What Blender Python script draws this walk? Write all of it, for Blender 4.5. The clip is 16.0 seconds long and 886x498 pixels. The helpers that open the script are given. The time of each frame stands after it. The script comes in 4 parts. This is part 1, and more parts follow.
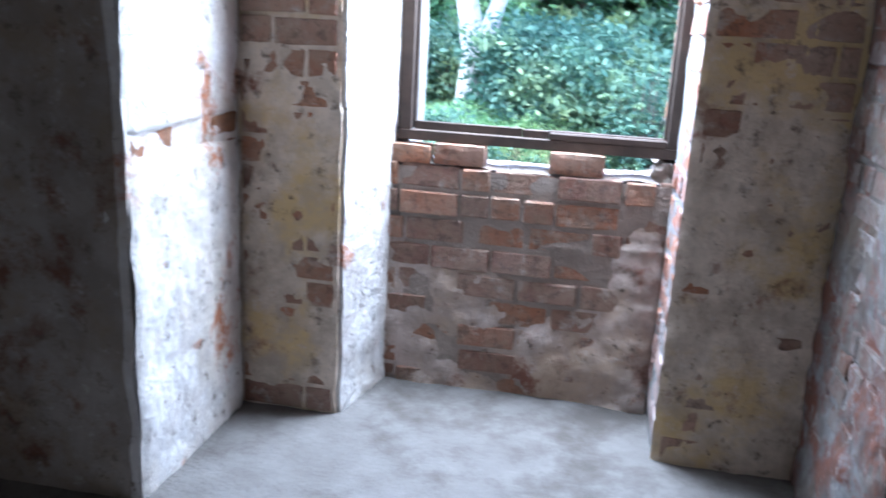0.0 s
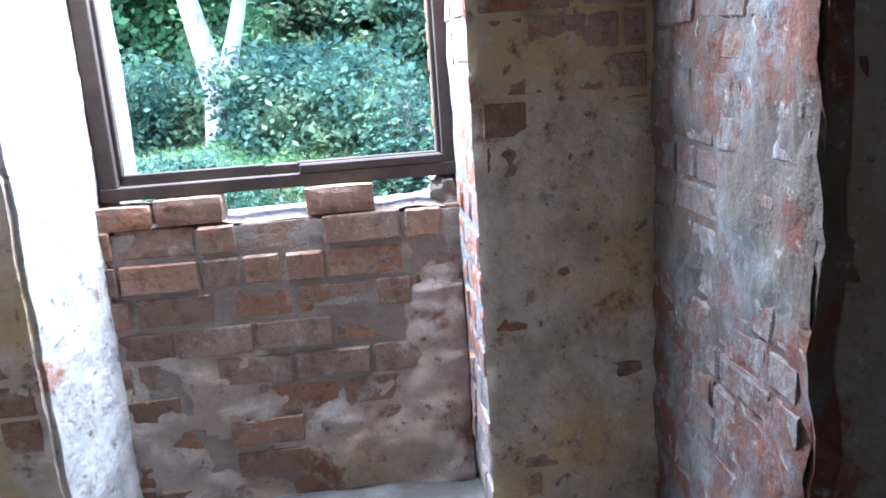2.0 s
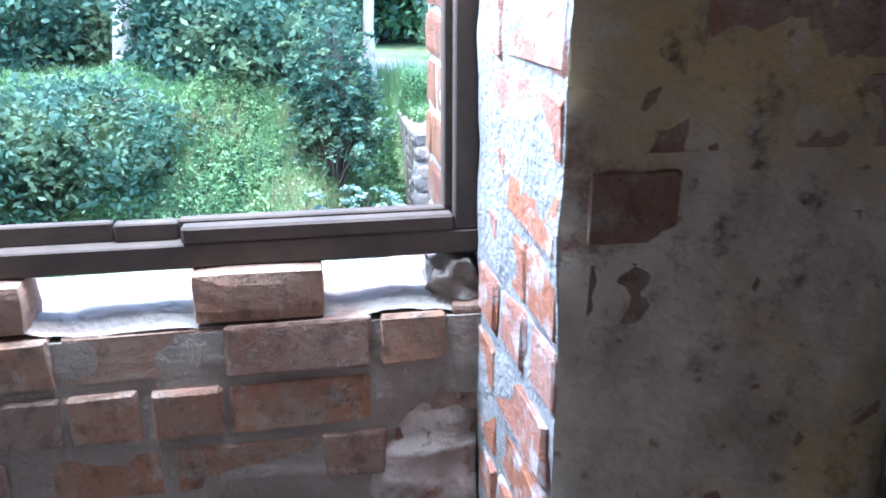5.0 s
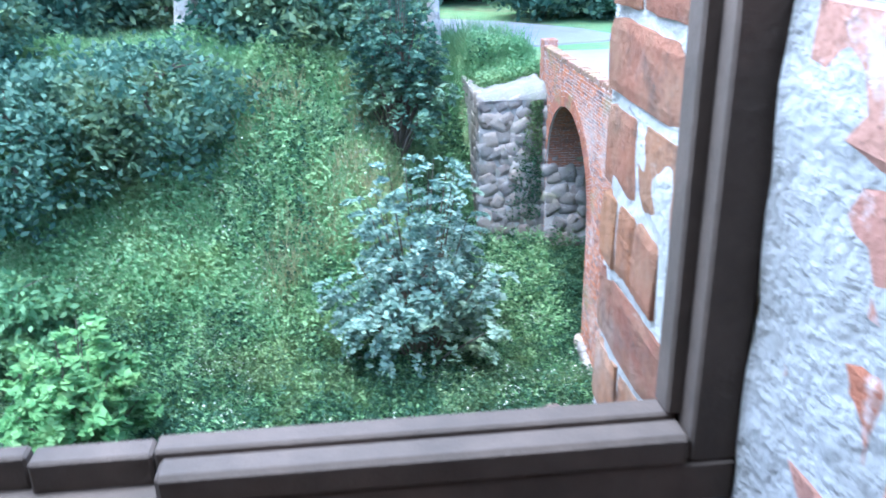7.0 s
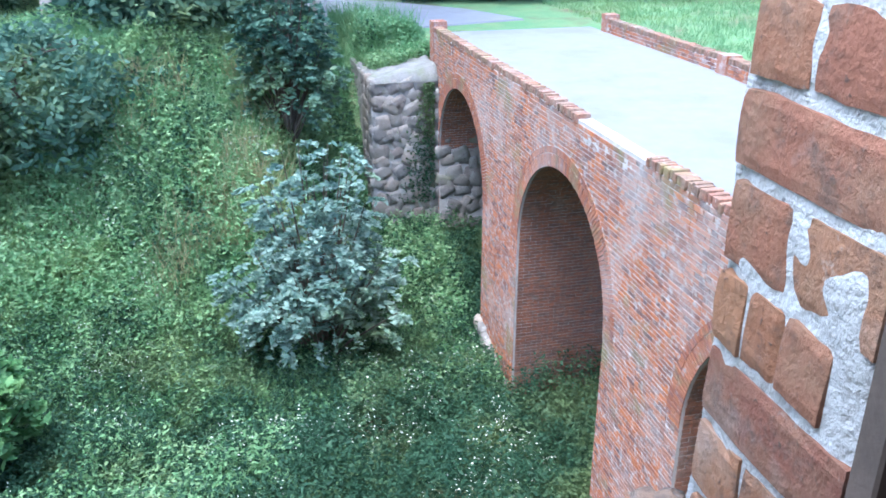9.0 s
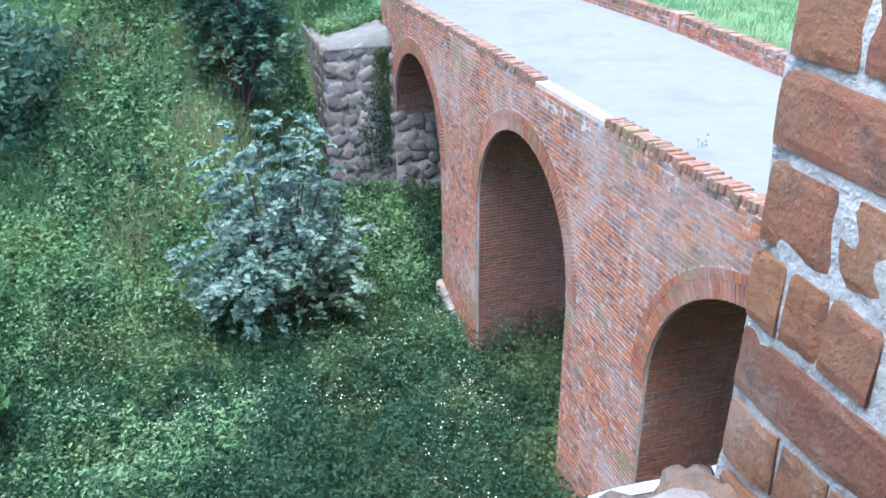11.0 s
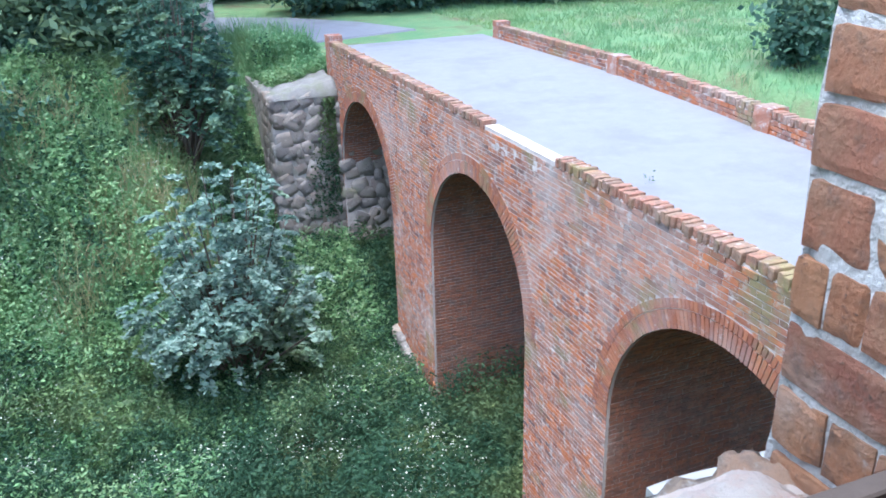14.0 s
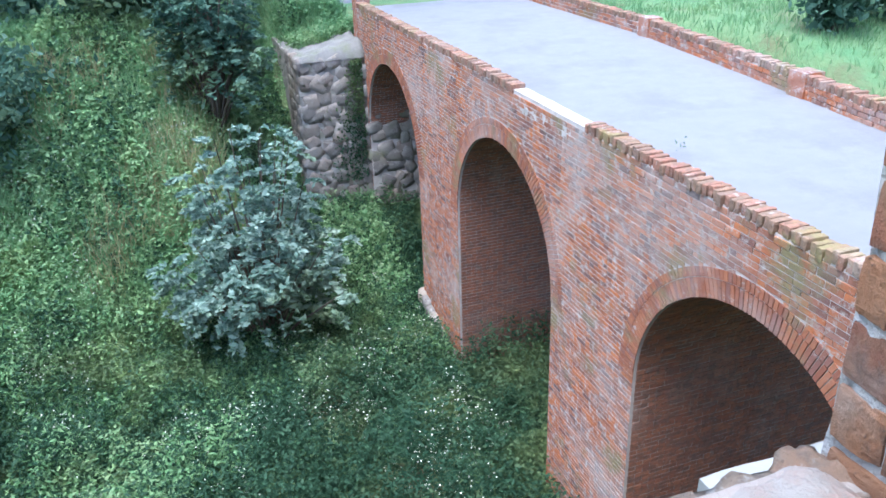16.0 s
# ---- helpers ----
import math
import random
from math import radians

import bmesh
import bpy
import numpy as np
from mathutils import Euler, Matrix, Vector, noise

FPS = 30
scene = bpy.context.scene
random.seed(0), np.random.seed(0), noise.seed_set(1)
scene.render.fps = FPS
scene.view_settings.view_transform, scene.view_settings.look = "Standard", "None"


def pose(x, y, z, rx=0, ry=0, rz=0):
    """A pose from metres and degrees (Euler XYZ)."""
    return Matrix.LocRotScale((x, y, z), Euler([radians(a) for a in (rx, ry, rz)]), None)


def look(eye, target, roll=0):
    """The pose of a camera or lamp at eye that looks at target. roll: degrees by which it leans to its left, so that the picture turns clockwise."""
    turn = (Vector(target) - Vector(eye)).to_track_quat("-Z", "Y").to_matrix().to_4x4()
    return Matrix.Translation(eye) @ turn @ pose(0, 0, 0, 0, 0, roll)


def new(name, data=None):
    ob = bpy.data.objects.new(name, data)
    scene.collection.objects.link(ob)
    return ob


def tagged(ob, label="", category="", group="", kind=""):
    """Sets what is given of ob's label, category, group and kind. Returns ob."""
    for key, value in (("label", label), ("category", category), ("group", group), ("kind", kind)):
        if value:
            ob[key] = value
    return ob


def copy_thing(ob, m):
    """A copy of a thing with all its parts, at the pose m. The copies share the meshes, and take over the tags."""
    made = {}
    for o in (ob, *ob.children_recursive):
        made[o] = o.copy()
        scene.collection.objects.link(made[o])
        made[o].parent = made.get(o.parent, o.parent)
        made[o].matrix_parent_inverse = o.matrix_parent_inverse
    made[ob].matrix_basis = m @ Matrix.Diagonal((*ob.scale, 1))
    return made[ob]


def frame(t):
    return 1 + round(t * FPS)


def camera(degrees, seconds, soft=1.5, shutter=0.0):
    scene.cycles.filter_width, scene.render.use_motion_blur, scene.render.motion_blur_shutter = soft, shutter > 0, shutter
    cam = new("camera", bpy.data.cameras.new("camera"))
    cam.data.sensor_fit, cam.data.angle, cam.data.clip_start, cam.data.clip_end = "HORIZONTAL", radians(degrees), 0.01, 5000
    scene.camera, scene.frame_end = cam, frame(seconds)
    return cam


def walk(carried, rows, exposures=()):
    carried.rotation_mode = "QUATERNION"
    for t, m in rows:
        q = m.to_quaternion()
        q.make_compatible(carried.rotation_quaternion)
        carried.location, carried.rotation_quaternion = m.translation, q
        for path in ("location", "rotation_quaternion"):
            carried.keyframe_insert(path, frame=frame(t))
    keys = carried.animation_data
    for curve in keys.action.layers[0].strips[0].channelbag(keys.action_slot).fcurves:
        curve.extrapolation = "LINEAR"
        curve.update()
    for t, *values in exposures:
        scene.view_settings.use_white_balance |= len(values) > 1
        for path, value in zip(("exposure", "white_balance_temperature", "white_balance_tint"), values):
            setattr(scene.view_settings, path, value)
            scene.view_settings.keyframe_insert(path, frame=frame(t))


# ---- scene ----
cam = camera(56.01, 16.0, 1.6, 0.4)
PATH = [
    (0, 0.859, -3.673, 1.704, -10.587, -15.578, 3.05),
    (0.5, 0.831, -3.544, 1.714, -2.661, -16.746, 2.537),
    (1, 0.844, -3.323, 1.676, 1.796, -14.635, -0.497),
    (1.5, 0.847, -3.107, 1.618, 1.683, -11.796, -2.648),
    (2, 0.86, -2.926, 1.618, 4.708, -13.938, -4.052),
    (2.5, 0.877, -2.668, 1.616, 6.835, -12.31, -2.094),
    (3, 0.833, -2.489, 1.681, 9.435, -12.549, 1.858),
    (5.5, 0.828, -1.223, 1.691, 10.321, -19.911, -0.199),
    (6, 0.814, -0.991, 1.705, 10.954, -20.438, 4.025),
    (6.5, 0.81, -0.819, 1.698, 9.225, -22.294, 1.915),
    (7, 0.819, -0.647, 1.701, 5.822, -21.525, -1.033),
    (7.5, 0.835, -0.497, 1.737, 2.79, -21.145, -4.303),
    (8, 0.772, -0.466, 1.747, 5.76, -22.71, -2.169),
    (8.5, 0.695, -0.456, 1.762, 7.963, -23.032, -2.594),
    (9, 0.597, -0.447, 1.78, 14.109, -23.005, 0.031),
    (11.5, 0.488, -0.391, 1.802, 19.435, -25.761, -1.423),
    (12, 0.433, -0.424, 1.807, 22.702, -23.946, -2.078),
    (12.5, 0.385, -0.444, 1.826, 20.193, -24.419, -3.252),
    (13, 0.344, -0.471, 1.81, 20.972, -22.692, -1.952),
    (13.5, 0.307, -0.475, 1.812, 23.39, -21.92, -1.63),
    (14, 0.292, -0.467, 1.836, 21.423, -22.426, -1.513),
    (14.5, 0.273, -0.448, 1.865, 20.663, -22.167, -1.395),
    (15, 0.26, -0.431, 1.884, 20.632, -23.664, -1.087),
    (15.5, 0.254, -0.429, 1.886, 19.77, -24.616, -1.733),
    (16, 0.249, -0.433, 1.882, 19.535, -24.978, -1.771),
]


EXPOSURES = [
    (0, 4.02, 5250, 9), (0.7, 3.84, 5250, 9), (3, 4.15, 5250, 9), (6, 3.2, 5000, 6), (7, 2.97, 4950, 5), (8, 2.9, 5050, 5), (9, 2.53, 5250, 8), (16, 2.22, 5450, 9),
]


def aim(x, y, z, turn, tilt, roll):
    # turn: degrees to the right of the window wall's normal; tilt: upwards
    a, b = radians(turn), radians(tilt)
    way = Vector((math.sin(a) * math.cos(b), math.cos(a) * math.cos(b), math.sin(b)))
    return look((x, y, z), Vector((x, y, z)) + way, roll)


walk(cam, [(row[0], aim(*row[1:])) for row in PATH], EXPOSURES)

# ---- world and light ----
world = bpy.data.worlds.new("sky")
scene.world = world
world.use_nodes = True
wn, wl = world.node_tree.nodes, world.node_tree.links
sky = wn.new("ShaderNodeTexSky")
sky.sky_type = "NISHITA"
sky.sun_disc = False
sky.sun_elevation, sky.sun_rotation = radians(75), radians(-117)
sky.air_density, sky.dust_density = 1.0, 3.0
wl.new(sky.outputs[0], wn["Background"].inputs[0])
wn["Background"].inputs[1].default_value = 0.15
sun = new("sun", bpy.data.lights.new("sun", "SUN"))
sun.data.energy, sun.data.angle, sun.data.color = 1.1, radians(40), (1.0, 0.96, 0.9)
sun.matrix_world = look((-6, -3, 25), (0, 0, 0))
# area lamp added in the window's unseen upper half, standing in for skylight
glow = new("window_fill", bpy.data.lights.new("window_fill", "AREA"))
glow.data.shape, glow.data.size, glow.data.size_y, glow.data.energy, glow.data.color = "RECTANGLE", 1.0, 0.72, 21.0, (0.90, 0.945, 1.0)
glow.matrix_world = look((0.55, 0.03, 2.54), (0.55, -1.6, 1.0))


# ---- materials ----
def material(name, rough=0.9, metal=0.0):
    m = bpy.data.materials.new(name)
    m.use_nodes = True
    b = m.node_tree.nodes["Principled BSDF"]
    b.inputs["Roughness"].default_value, b.inputs["Metallic"].default_value = rough, metal
    b.inputs["Specular IOR Level"].default_value = 0.25
    return m, m.node_tree.nodes, m.node_tree.links, b


def coords(n, l, kind="Object"):
    if kind == "World":
        return n.new("ShaderNodeNewGeometry").outputs["Position"]
    return n.new("ShaderNodeTexCoord").outputs[kind]


def noise_node(n, l, vec, scale, detail=6, rough=0.6):
    t = n.new("ShaderNodeTexNoise")
    t.inputs["Scale"].default_value, t.inputs["Detail"].default_value, t.inputs["Roughness"].default_value = scale, detail, rough
    l.new(vec, t.inputs["Vector"])
    return t.outputs["Fac"]


def ramp(n, l, fac, stops):
    r = n.new("ShaderNodeValToRGB")
    while len(r.color_ramp.elements) < len(stops):
        r.color_ramp.elements.new(0.5)
    for e, (p, c) in zip(r.color_ramp.elements, stops):
        e.position, e.color = p, (*c, 1) if len(c) == 3 else c
    l.new(fac, r.inputs[0])
    return r.outputs[0]


def mix(n, l, fac, a, b, kind="MIX"):
    x = n.new("ShaderNodeMix")
    x.data_type, x.blend_type = "RGBA", kind
    if isinstance(fac, float):
        x.inputs[0].default_value = fac
    else:
        l.new(fac, x.inputs[0])
    for v, i in ((a, 6), (b, 7)):
        if isinstance(v, tuple):
            x.inputs[i].default_value = (*v, 1)
        else:
            l.new(v, x.inputs[i])
    return x.outputs[2]


def step(n, l, fac, lo, hi):
    return ramp(n, l, fac, [(lo, (0, 0, 0)), (hi, (1, 1, 1))])


def bump(n, l, b, fac, strength, dist):
    x = n.new("ShaderNodeBump")
    x.inputs["Strength"].default_value, x.inputs["Distance"].default_value = strength, dist
    l.new(fac, x.inputs["Height"])
    l.new(x.outputs[0], b.inputs["Normal"])


def brick_material(name, tones, pale, pale_from, grain=30.0, island=False, lichen=None, grime=None, patch=1.1):
    """Fired clay, each brick its own tone, with lime smears where pale noise rises above pale_from."""
    m, n, l, b = material(name, 0.92)
    w = coords(n, l, "World")
    rnd = n.new("ShaderNodeNewGeometry").outputs["Random Per Island"] if island else n.new("ShaderNodeObjectInfo").outputs["Random"]
    c = ramp(n, l, rnd, [(i / (len(tones) - 1), t) for i, t in enumerate(tones)])
    c = mix(n, l, step(n, l, noise_node(n, l, w, grain), 0.35, 0.75), c, (0.5, 0.5, 0.5), "SOFT_LIGHT")
    pits = noise_node(n, l, w, grain * 2.2, 3)
    c = mix(n, l, step(n, l, pits, 0.62, 0.72), c, (0.07, 0.04, 0.03))
    big = noise_node(n, l, w, patch, 5)
    c = mix(n, l, step(n, l, big, pale_from, pale_from + 0.2), c, mix(n, l, 0.6, c, pale))
    c = mix(n, l, step(n, l, noise_node(n, l, w, grain * 0.35, 8, 0.75), pale_from + 0.04, pale_from + 0.16), c, pale)
    if grime:
        c = mix(n, l, step(n, l, noise_node(n, l, w, 7.0, 8, 0.7), 0.40, 0.62), c, mix(n, l, 0.7, c, grime))
        c = mix(n, l, step(n, l, noise_node(n, l, w, 19.0, 6, 0.7), 0.52, 0.66), c, mix(n, l, 0.6, c, (0.08, 0.06, 0.05)))
    if lichen:
        c = mix(n, l, step(n, l, noise_node(n, l, w, 0.8, 6, 0.7), 0.55, 0.68), c, lichen)
    l.new(c, b.inputs["Base Color"])
    bump(n, l, b, noise_node(n, l, w, grain * 1.1, 9, 0.68), 1.0, 0.016)
    return m


def rough_material(name, a, c2, scale, rough=0.92, strength=0.6, dist=0.01, stain=None, stain_scale=1.5):
    m, n, l, b = material(name, rough)
    w = coords(n, l, "World")
    c = mix(n, l, step(n, l, noise_node(n, l, w, scale), 0.3, 0.7), a, c2)
    c = mix(n, l, step(n, l, noise_node(n, l, w, scale * 5, 4), 0.35, 0.7), c, (0.5, 0.5, 0.5), "SOFT_LIGHT")
    if stain:
        c = mix(n, l, step(n, l, noise_node(n, l, w, stain_scale, 7, 0.7), 0.5, 0.64), c, stain)
    l.new(c, b.inputs["Base Color"])
    bump(n, l, b, noise_node(n, l, w, scale * 6, 8), strength, dist)
    return m


def plaster_material(name, base, dirt, ochre, brick, brick_from):
    """Old lime plaster: worn through to brick in places, ochre wash left in others."""
    m, n, l, b = material(name, 0.95)
    w = coords(n, l, "World")
    c = mix(n, l, step(n, l, noise_node(n, l, w, 3.2, 8, 0.7), 0.42, 0.62), base, dirt)
    c = mix(n, l, step(n, l, noise_node(n, l, w, 2.1, 6, 0.65), 0.48, 0.6), c, ochre)
    c = mix(n, l, step(n, l, noise_node(n, l, w, 2.7, 9, 0.72), brick_from, brick_from + 0.08), c, brick)
    c = mix(n, l, step(n, l, noise_node(n, l, w, 7.5, 8, 0.72), 0.5, 0.62), c, mix(n, l, 0.55, c, dirt))
    c = mix(n, l, step(n, l, noise_node(n, l, w, 11.0, 9, 0.75), 0.56, 0.66), c, mix(n, l, 0.6, c, (0.10, 0.075, 0.06)))
    c = mix(n, l, step(n, l, noise_node(n, l, w, 13.5, 7, 0.75), 0.58, 0.7), c, mix(n, l, 0.5, c, (0.62, 0.58, 0.54)))
    c = mix(n, l, step(n, l, noise_node(n, l, w, 22, 4), 0.62, 0.75), c, (0.12, 0.09, 0.07))
    c = mix(n, l, step(n, l, noise_node(n, l, w, 60, 3), 0.3, 0.75), c, (0.55, 0.55, 0.55), "SOFT_LIGHT")
    l.new(c, b.inputs["Base Color"])
    bump(n, l, b, noise_node(n, l, w, 14, 10, 0.7), 0.9, 0.02)
    return m


def leaf_material(name, dark, light, back=0.4):
    m, n, l, b = material(name, 0.65)
    rnd = n.new("ShaderNodeNewGeometry").outputs["Random Per Island"]
    w = coords(n, l, "World")
    c = mix(n, l, rnd, dark, light)
    c = mix(n, l, step(n, l, noise_node(n, l, w, 0.45, 4), 0.35, 0.65), c, mix(n, l, 0.75, c, dark))
    c = mix(n, l, step(n, l, noise_node(n, l, w, 0.28, 5, 0.7), 0.5, 0.68), c, mix(n, l, 0.55, c, (0.30, 0.36, 0.13)))
    l.new(c, b.inputs["Base Color"])
    t = n.new("ShaderNodeBsdfTranslucent")
    l.new(c, t.inputs["Color"])
    s = n.new("ShaderNodeMixShader")
    s.inputs[0].default_value = back
    l.new(b.outputs[0], s.inputs[1])
    l.new(t.outputs[0], s.inputs[2])
    l.new(s.outputs[0], n["Material Output"].inputs[0])
    return m


OLD_RED = [(0.16, 0.062, 0.042), (0.25, 0.115, 0.055), (0.20, 0.082, 0.05), (0.28, 0.14, 0.065), (0.18, 0.07, 0.05), (0.26, 0.125, 0.06)]
DULL_RED = [(0.204, 0.109, 0.083), (0.300, 0.144, 0.094), (0.384, 0.161, 0.083), (0.264, 0.149, 0.110), (0.228, 0.127, 0.099)]
BRIDGE_RED = [(0.169, 0.080, 0.061), (0.326, 0.121, 0.061), (0.427, 0.151, 0.061), (0.248, 0.140, 0.112), (0.383, 0.134, 0.058), (0.135, 0.087, 0.079), (0.338, 0.145, 0.083)]
MAT = {
    "jamb_brick": brick_material("jamb_brick", OLD_RED, (0.40, 0.37, 0.34), 0.57, grime=(0.20, 0.12, 0.075), patch=4.0),
    "reveal_brick": brick_material("reveal_brick", [(0.24, 0.085, 0.05), (0.30, 0.12, 0.065), (0.27, 0.13, 0.10), (0.32, 0.17, 0.13)], (0.42, 0.39, 0.39), 0.46),
    "parapet_brick": brick_material("parapet_brick", DULL_RED, (0.46, 0.40, 0.345), 0.49, grime=(0.32, 0.235, 0.175)),
    "lime": rough_material("lime_mortar", (0.44, 0.43, 0.42), (0.26, 0.245, 0.23), 9.0, strength=1.0, dist=0.02),
    # bricks of the right niche cheek, its shade put into their colours
    "shaded_cheek_brick": brick_material("shaded_cheek_brick", [(0.10, 0.05, 0.038), (0.16, 0.07, 0.045), (0.13, 0.07, 0.055), (0.19, 0.085, 0.05)], (0.27, 0.265, 0.265), 0.45, grime=(0.13, 0.105, 0.085), patch=4.0),
    "dirty_mortar": rough_material("dirty_mortar", (0.37, 0.31, 0.265), (0.26, 0.215, 0.185), 7.0, strength=1.0, dist=0.02),
    "ochre_plaster": plaster_material("ochre_plaster", (0.66, 0.56, 0.46), (0.38, 0.315, 0.25), (0.54, 0.40, 0.21), (0.22, 0.105, 0.075), 0.58),
    "parapet_plaster": plaster_material("parapet_plaster", (0.54, 0.455, 0.405), (0.35, 0.285, 0.245), (0.46, 0.355, 0.27), (0.22, 0.105, 0.075), 0.56),
    # flaking limewash of the right cheek, coloured darker than the left for shade
    "shaded_flaked_lime": plaster_material("shaded_flaked_lime", (0.19, 0.187, 0.19), (0.085, 0.073, 0.065), (0.115, 0.092, 0.072), (0.13, 0.055, 0.038), 0.48),
    "limewash": plaster_material("limewash", (0.62, 0.61, 0.60), (0.46, 0.43, 0.41), (0.52, 0.48, 0.43), (0.36, 0.15, 0.08), 0.56),
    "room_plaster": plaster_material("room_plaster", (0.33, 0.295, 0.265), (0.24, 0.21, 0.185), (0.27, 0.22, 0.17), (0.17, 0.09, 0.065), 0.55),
    "floor": rough_material("dusty_floor", (0.165, 0.155, 0.148), (0.115, 0.106, 0.098), 6.0, strength=1.0, stain=(0.085, 0.076, 0.068)),
    "wood": rough_material("old_wood", (0.085, 0.062, 0.05), (0.05, 0.038, 0.031), 12.0, rough=0.8, strength=0.4, dist=0.004),
    "bridge_brick": brick_material("bridge_brick", BRIDGE_RED, (0.40, 0.36, 0.325), 0.475, 18.0, True, (0.20, 0.165, 0.085), patch=0.5),
    "bridge_piece": brick_material("bridge_piece", BRIDGE_RED, (0.40, 0.36, 0.325), 0.475, 18.0, False, (0.20, 0.165, 0.085), patch=0.5),
    "coping": brick_material("coping_brick", [(0.25, 0.12, 0.085), (0.31, 0.15, 0.10), (0.27, 0.18, 0.12), (0.21, 0.13, 0.095)], (0.46, 0.41, 0.37), 0.52, 18.0, False, (0.22, 0.19, 0.085), (0.17, 0.12, 0.085)),
    "voussoir": brick_material("voussoir", [(0.24, 0.09, 0.055), (0.31, 0.12, 0.065), (0.34, 0.14, 0.075), (0.22, 0.105, 0.08), (0.28, 0.11, 0.06)], (0.40, 0.37, 0.35), 0.52, 18.0, True, (0.20, 0.17, 0.09), patch=0.5),
    "soffit_brick": brick_material("soffit_brick", [(0.25, 0.11, 0.072), (0.34, 0.135, 0.078), (0.39, 0.16, 0.09), (0.24, 0.12, 0.09)], (0.38, 0.33, 0.30), 0.54, 18.0, True, None, (0.15, 0.115, 0.095), patch=0.6),
    "bridge_mortar": rough_material("bridge_mortar", (0.50, 0.455, 0.42), (0.36, 0.32, 0.29), 5.0),
    "stone": brick_material("field_stone", [(0.20, 0.18, 0.16), (0.26, 0.23, 0.20), (0.17, 0.155, 0.145), (0.28, 0.24, 0.20), (0.23, 0.185, 0.16)], (0.34, 0.32, 0.295), 0.5, 9.0, False, (0.17, 0.175, 0.10)),
    "sill_rock": brick_material("sill_rock", [(0.24, 0.145, 0.095), (0.27, 0.17, 0.11), (0.20, 0.155, 0.115), (0.25, 0.13, 0.08)], (0.37, 0.35, 0.32), 0.50, 30.0, False, (0.15, 0.145, 0.085), (0.13, 0.105, 0.08), patch=7.0),
    "stone_mortar": rough_material("stone_mortar", (0.36, 0.345, 0.32), (0.26, 0.245, 0.225), 3.0, stain=(0.17, 0.165, 0.12), stain_scale=0.7),
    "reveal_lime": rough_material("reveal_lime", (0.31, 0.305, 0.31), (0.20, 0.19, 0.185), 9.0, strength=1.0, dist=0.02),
    "sill_lime": rough_material("sill_lime", (0.34, 0.30, 0.265), (0.24, 0.205, 0.175), 6.0, strength=1.0, dist=0.02, stain=(0.30, 0.21, 0.17), stain_scale=6.0),
    "sill_cap": rough_material("weathered_cap", (0.23, 0.225, 0.215), (0.15, 0.147, 0.138), 3.5, strength=1.0, dist=0.03, stain=(0.16, 0.17, 0.12), stain_scale=1.3),
    "asphalt": rough_material("pale_road", (0.19, 0.195, 0.21), (0.17, 0.175, 0.187), 3.0, stain=(0.155, 0.157, 0.163), stain_scale=0.5),
    "ground": rough_material("meadow_soil", (0.085, 0.18, 0.08), (0.14, 0.20, 0.09), 1.1, strength=1.0, dist=0.05, stain=(0.11, 0.10, 0.055), stain_scale=0.35),
    "wall_out": rough_material("castle_brick_wall", (0.30, 0.13, 0.08), (0.36, 0.2, 0.14), 2.0),
    "weed": leaf_material("weed_leaves", (0.025, 0.068, 0.038), (0.07, 0.146, 0.077)),
    "grass": leaf_material("grass_blades", (0.13, 0.27, 0.115), (0.33, 0.46, 0.24)),
    "dry": leaf_material("dry_grass", (0.34, 0.30, 0.16), (0.48, 0.42, 0.26)),
    "flower": rough_material("white_blossom", (0.58, 0.60, 0.52), (0.42, 0.46, 0.36), 8.0),
    "leaf_dark": leaf_material("dark_leaves", (0.042, 0.10, 0.07), (0.17, 0.28, 0.20)),
    "leaf_mid": leaf_material("green_leaves", (0.08, 0.18, 0.085), (0.21, 0.36, 0.17)),
    "leaf_grey": leaf_material("grey_green_leaves", (0.09, 0.17, 0.13), (0.42, 0.54, 0.46)),
    "leaf_light": leaf_material("light_green_leaves", (0.10, 0.24, 0.085), (0.25, 0.43, 0.18)),
    "pale_bark": rough_material("pale_bark", (0.55, 0.48, 0.45), (0.36, 0.34, 0.31), 2.5, stain=(0.22, 0.2, 0.17)),
    "bark": rough_material("dark_bark", (0.12, 0.10, 0.08), (0.08, 0.065, 0.05), 6.0),
}


# ---- mesh helpers ----
def quick(name, verts, quads, mat, smooth=False):
    """A mesh from arrays of vertices and quads."""
    verts, quads = np.asarray(verts, dtype=np.float32), np.asarray(quads, dtype=np.int32)
    me = bpy.data.meshes.new(name)
    me.vertices.add(len(verts))
    me.vertices.foreach_set("co", verts.ravel())
    me.loops.add(quads.size)
    me.loops.foreach_set("vertex_index", quads.ravel())
    me.polygons.add(len(quads))
    me.polygons.foreach_set("loop_start", np.arange(0, quads.size, quads.shape[1], dtype=np.int32))
    me.polygons.foreach_set("use_smooth", np.full(len(quads), smooth))
    me.update(calc_edges=True)
    me.validate()
    me.materials.append(MAT[mat])
    return me


def under(ob, parent):
    ob.parent = parent
    return ob


def part(name, me, parent, label=""):
    ob = under(new(name, me), parent)
    return tagged(ob, label) if label else ob


def thing(name, me, label, category, group="", kind=""):
    return tagged(new(name, me), label, category, group, kind)


BOX = np.array([[0, 3, 2, 1], [4, 5, 6, 7], [0, 1, 5, 4], [1, 2, 6, 5], [2, 3, 7, 6], [3, 0, 4, 7]])


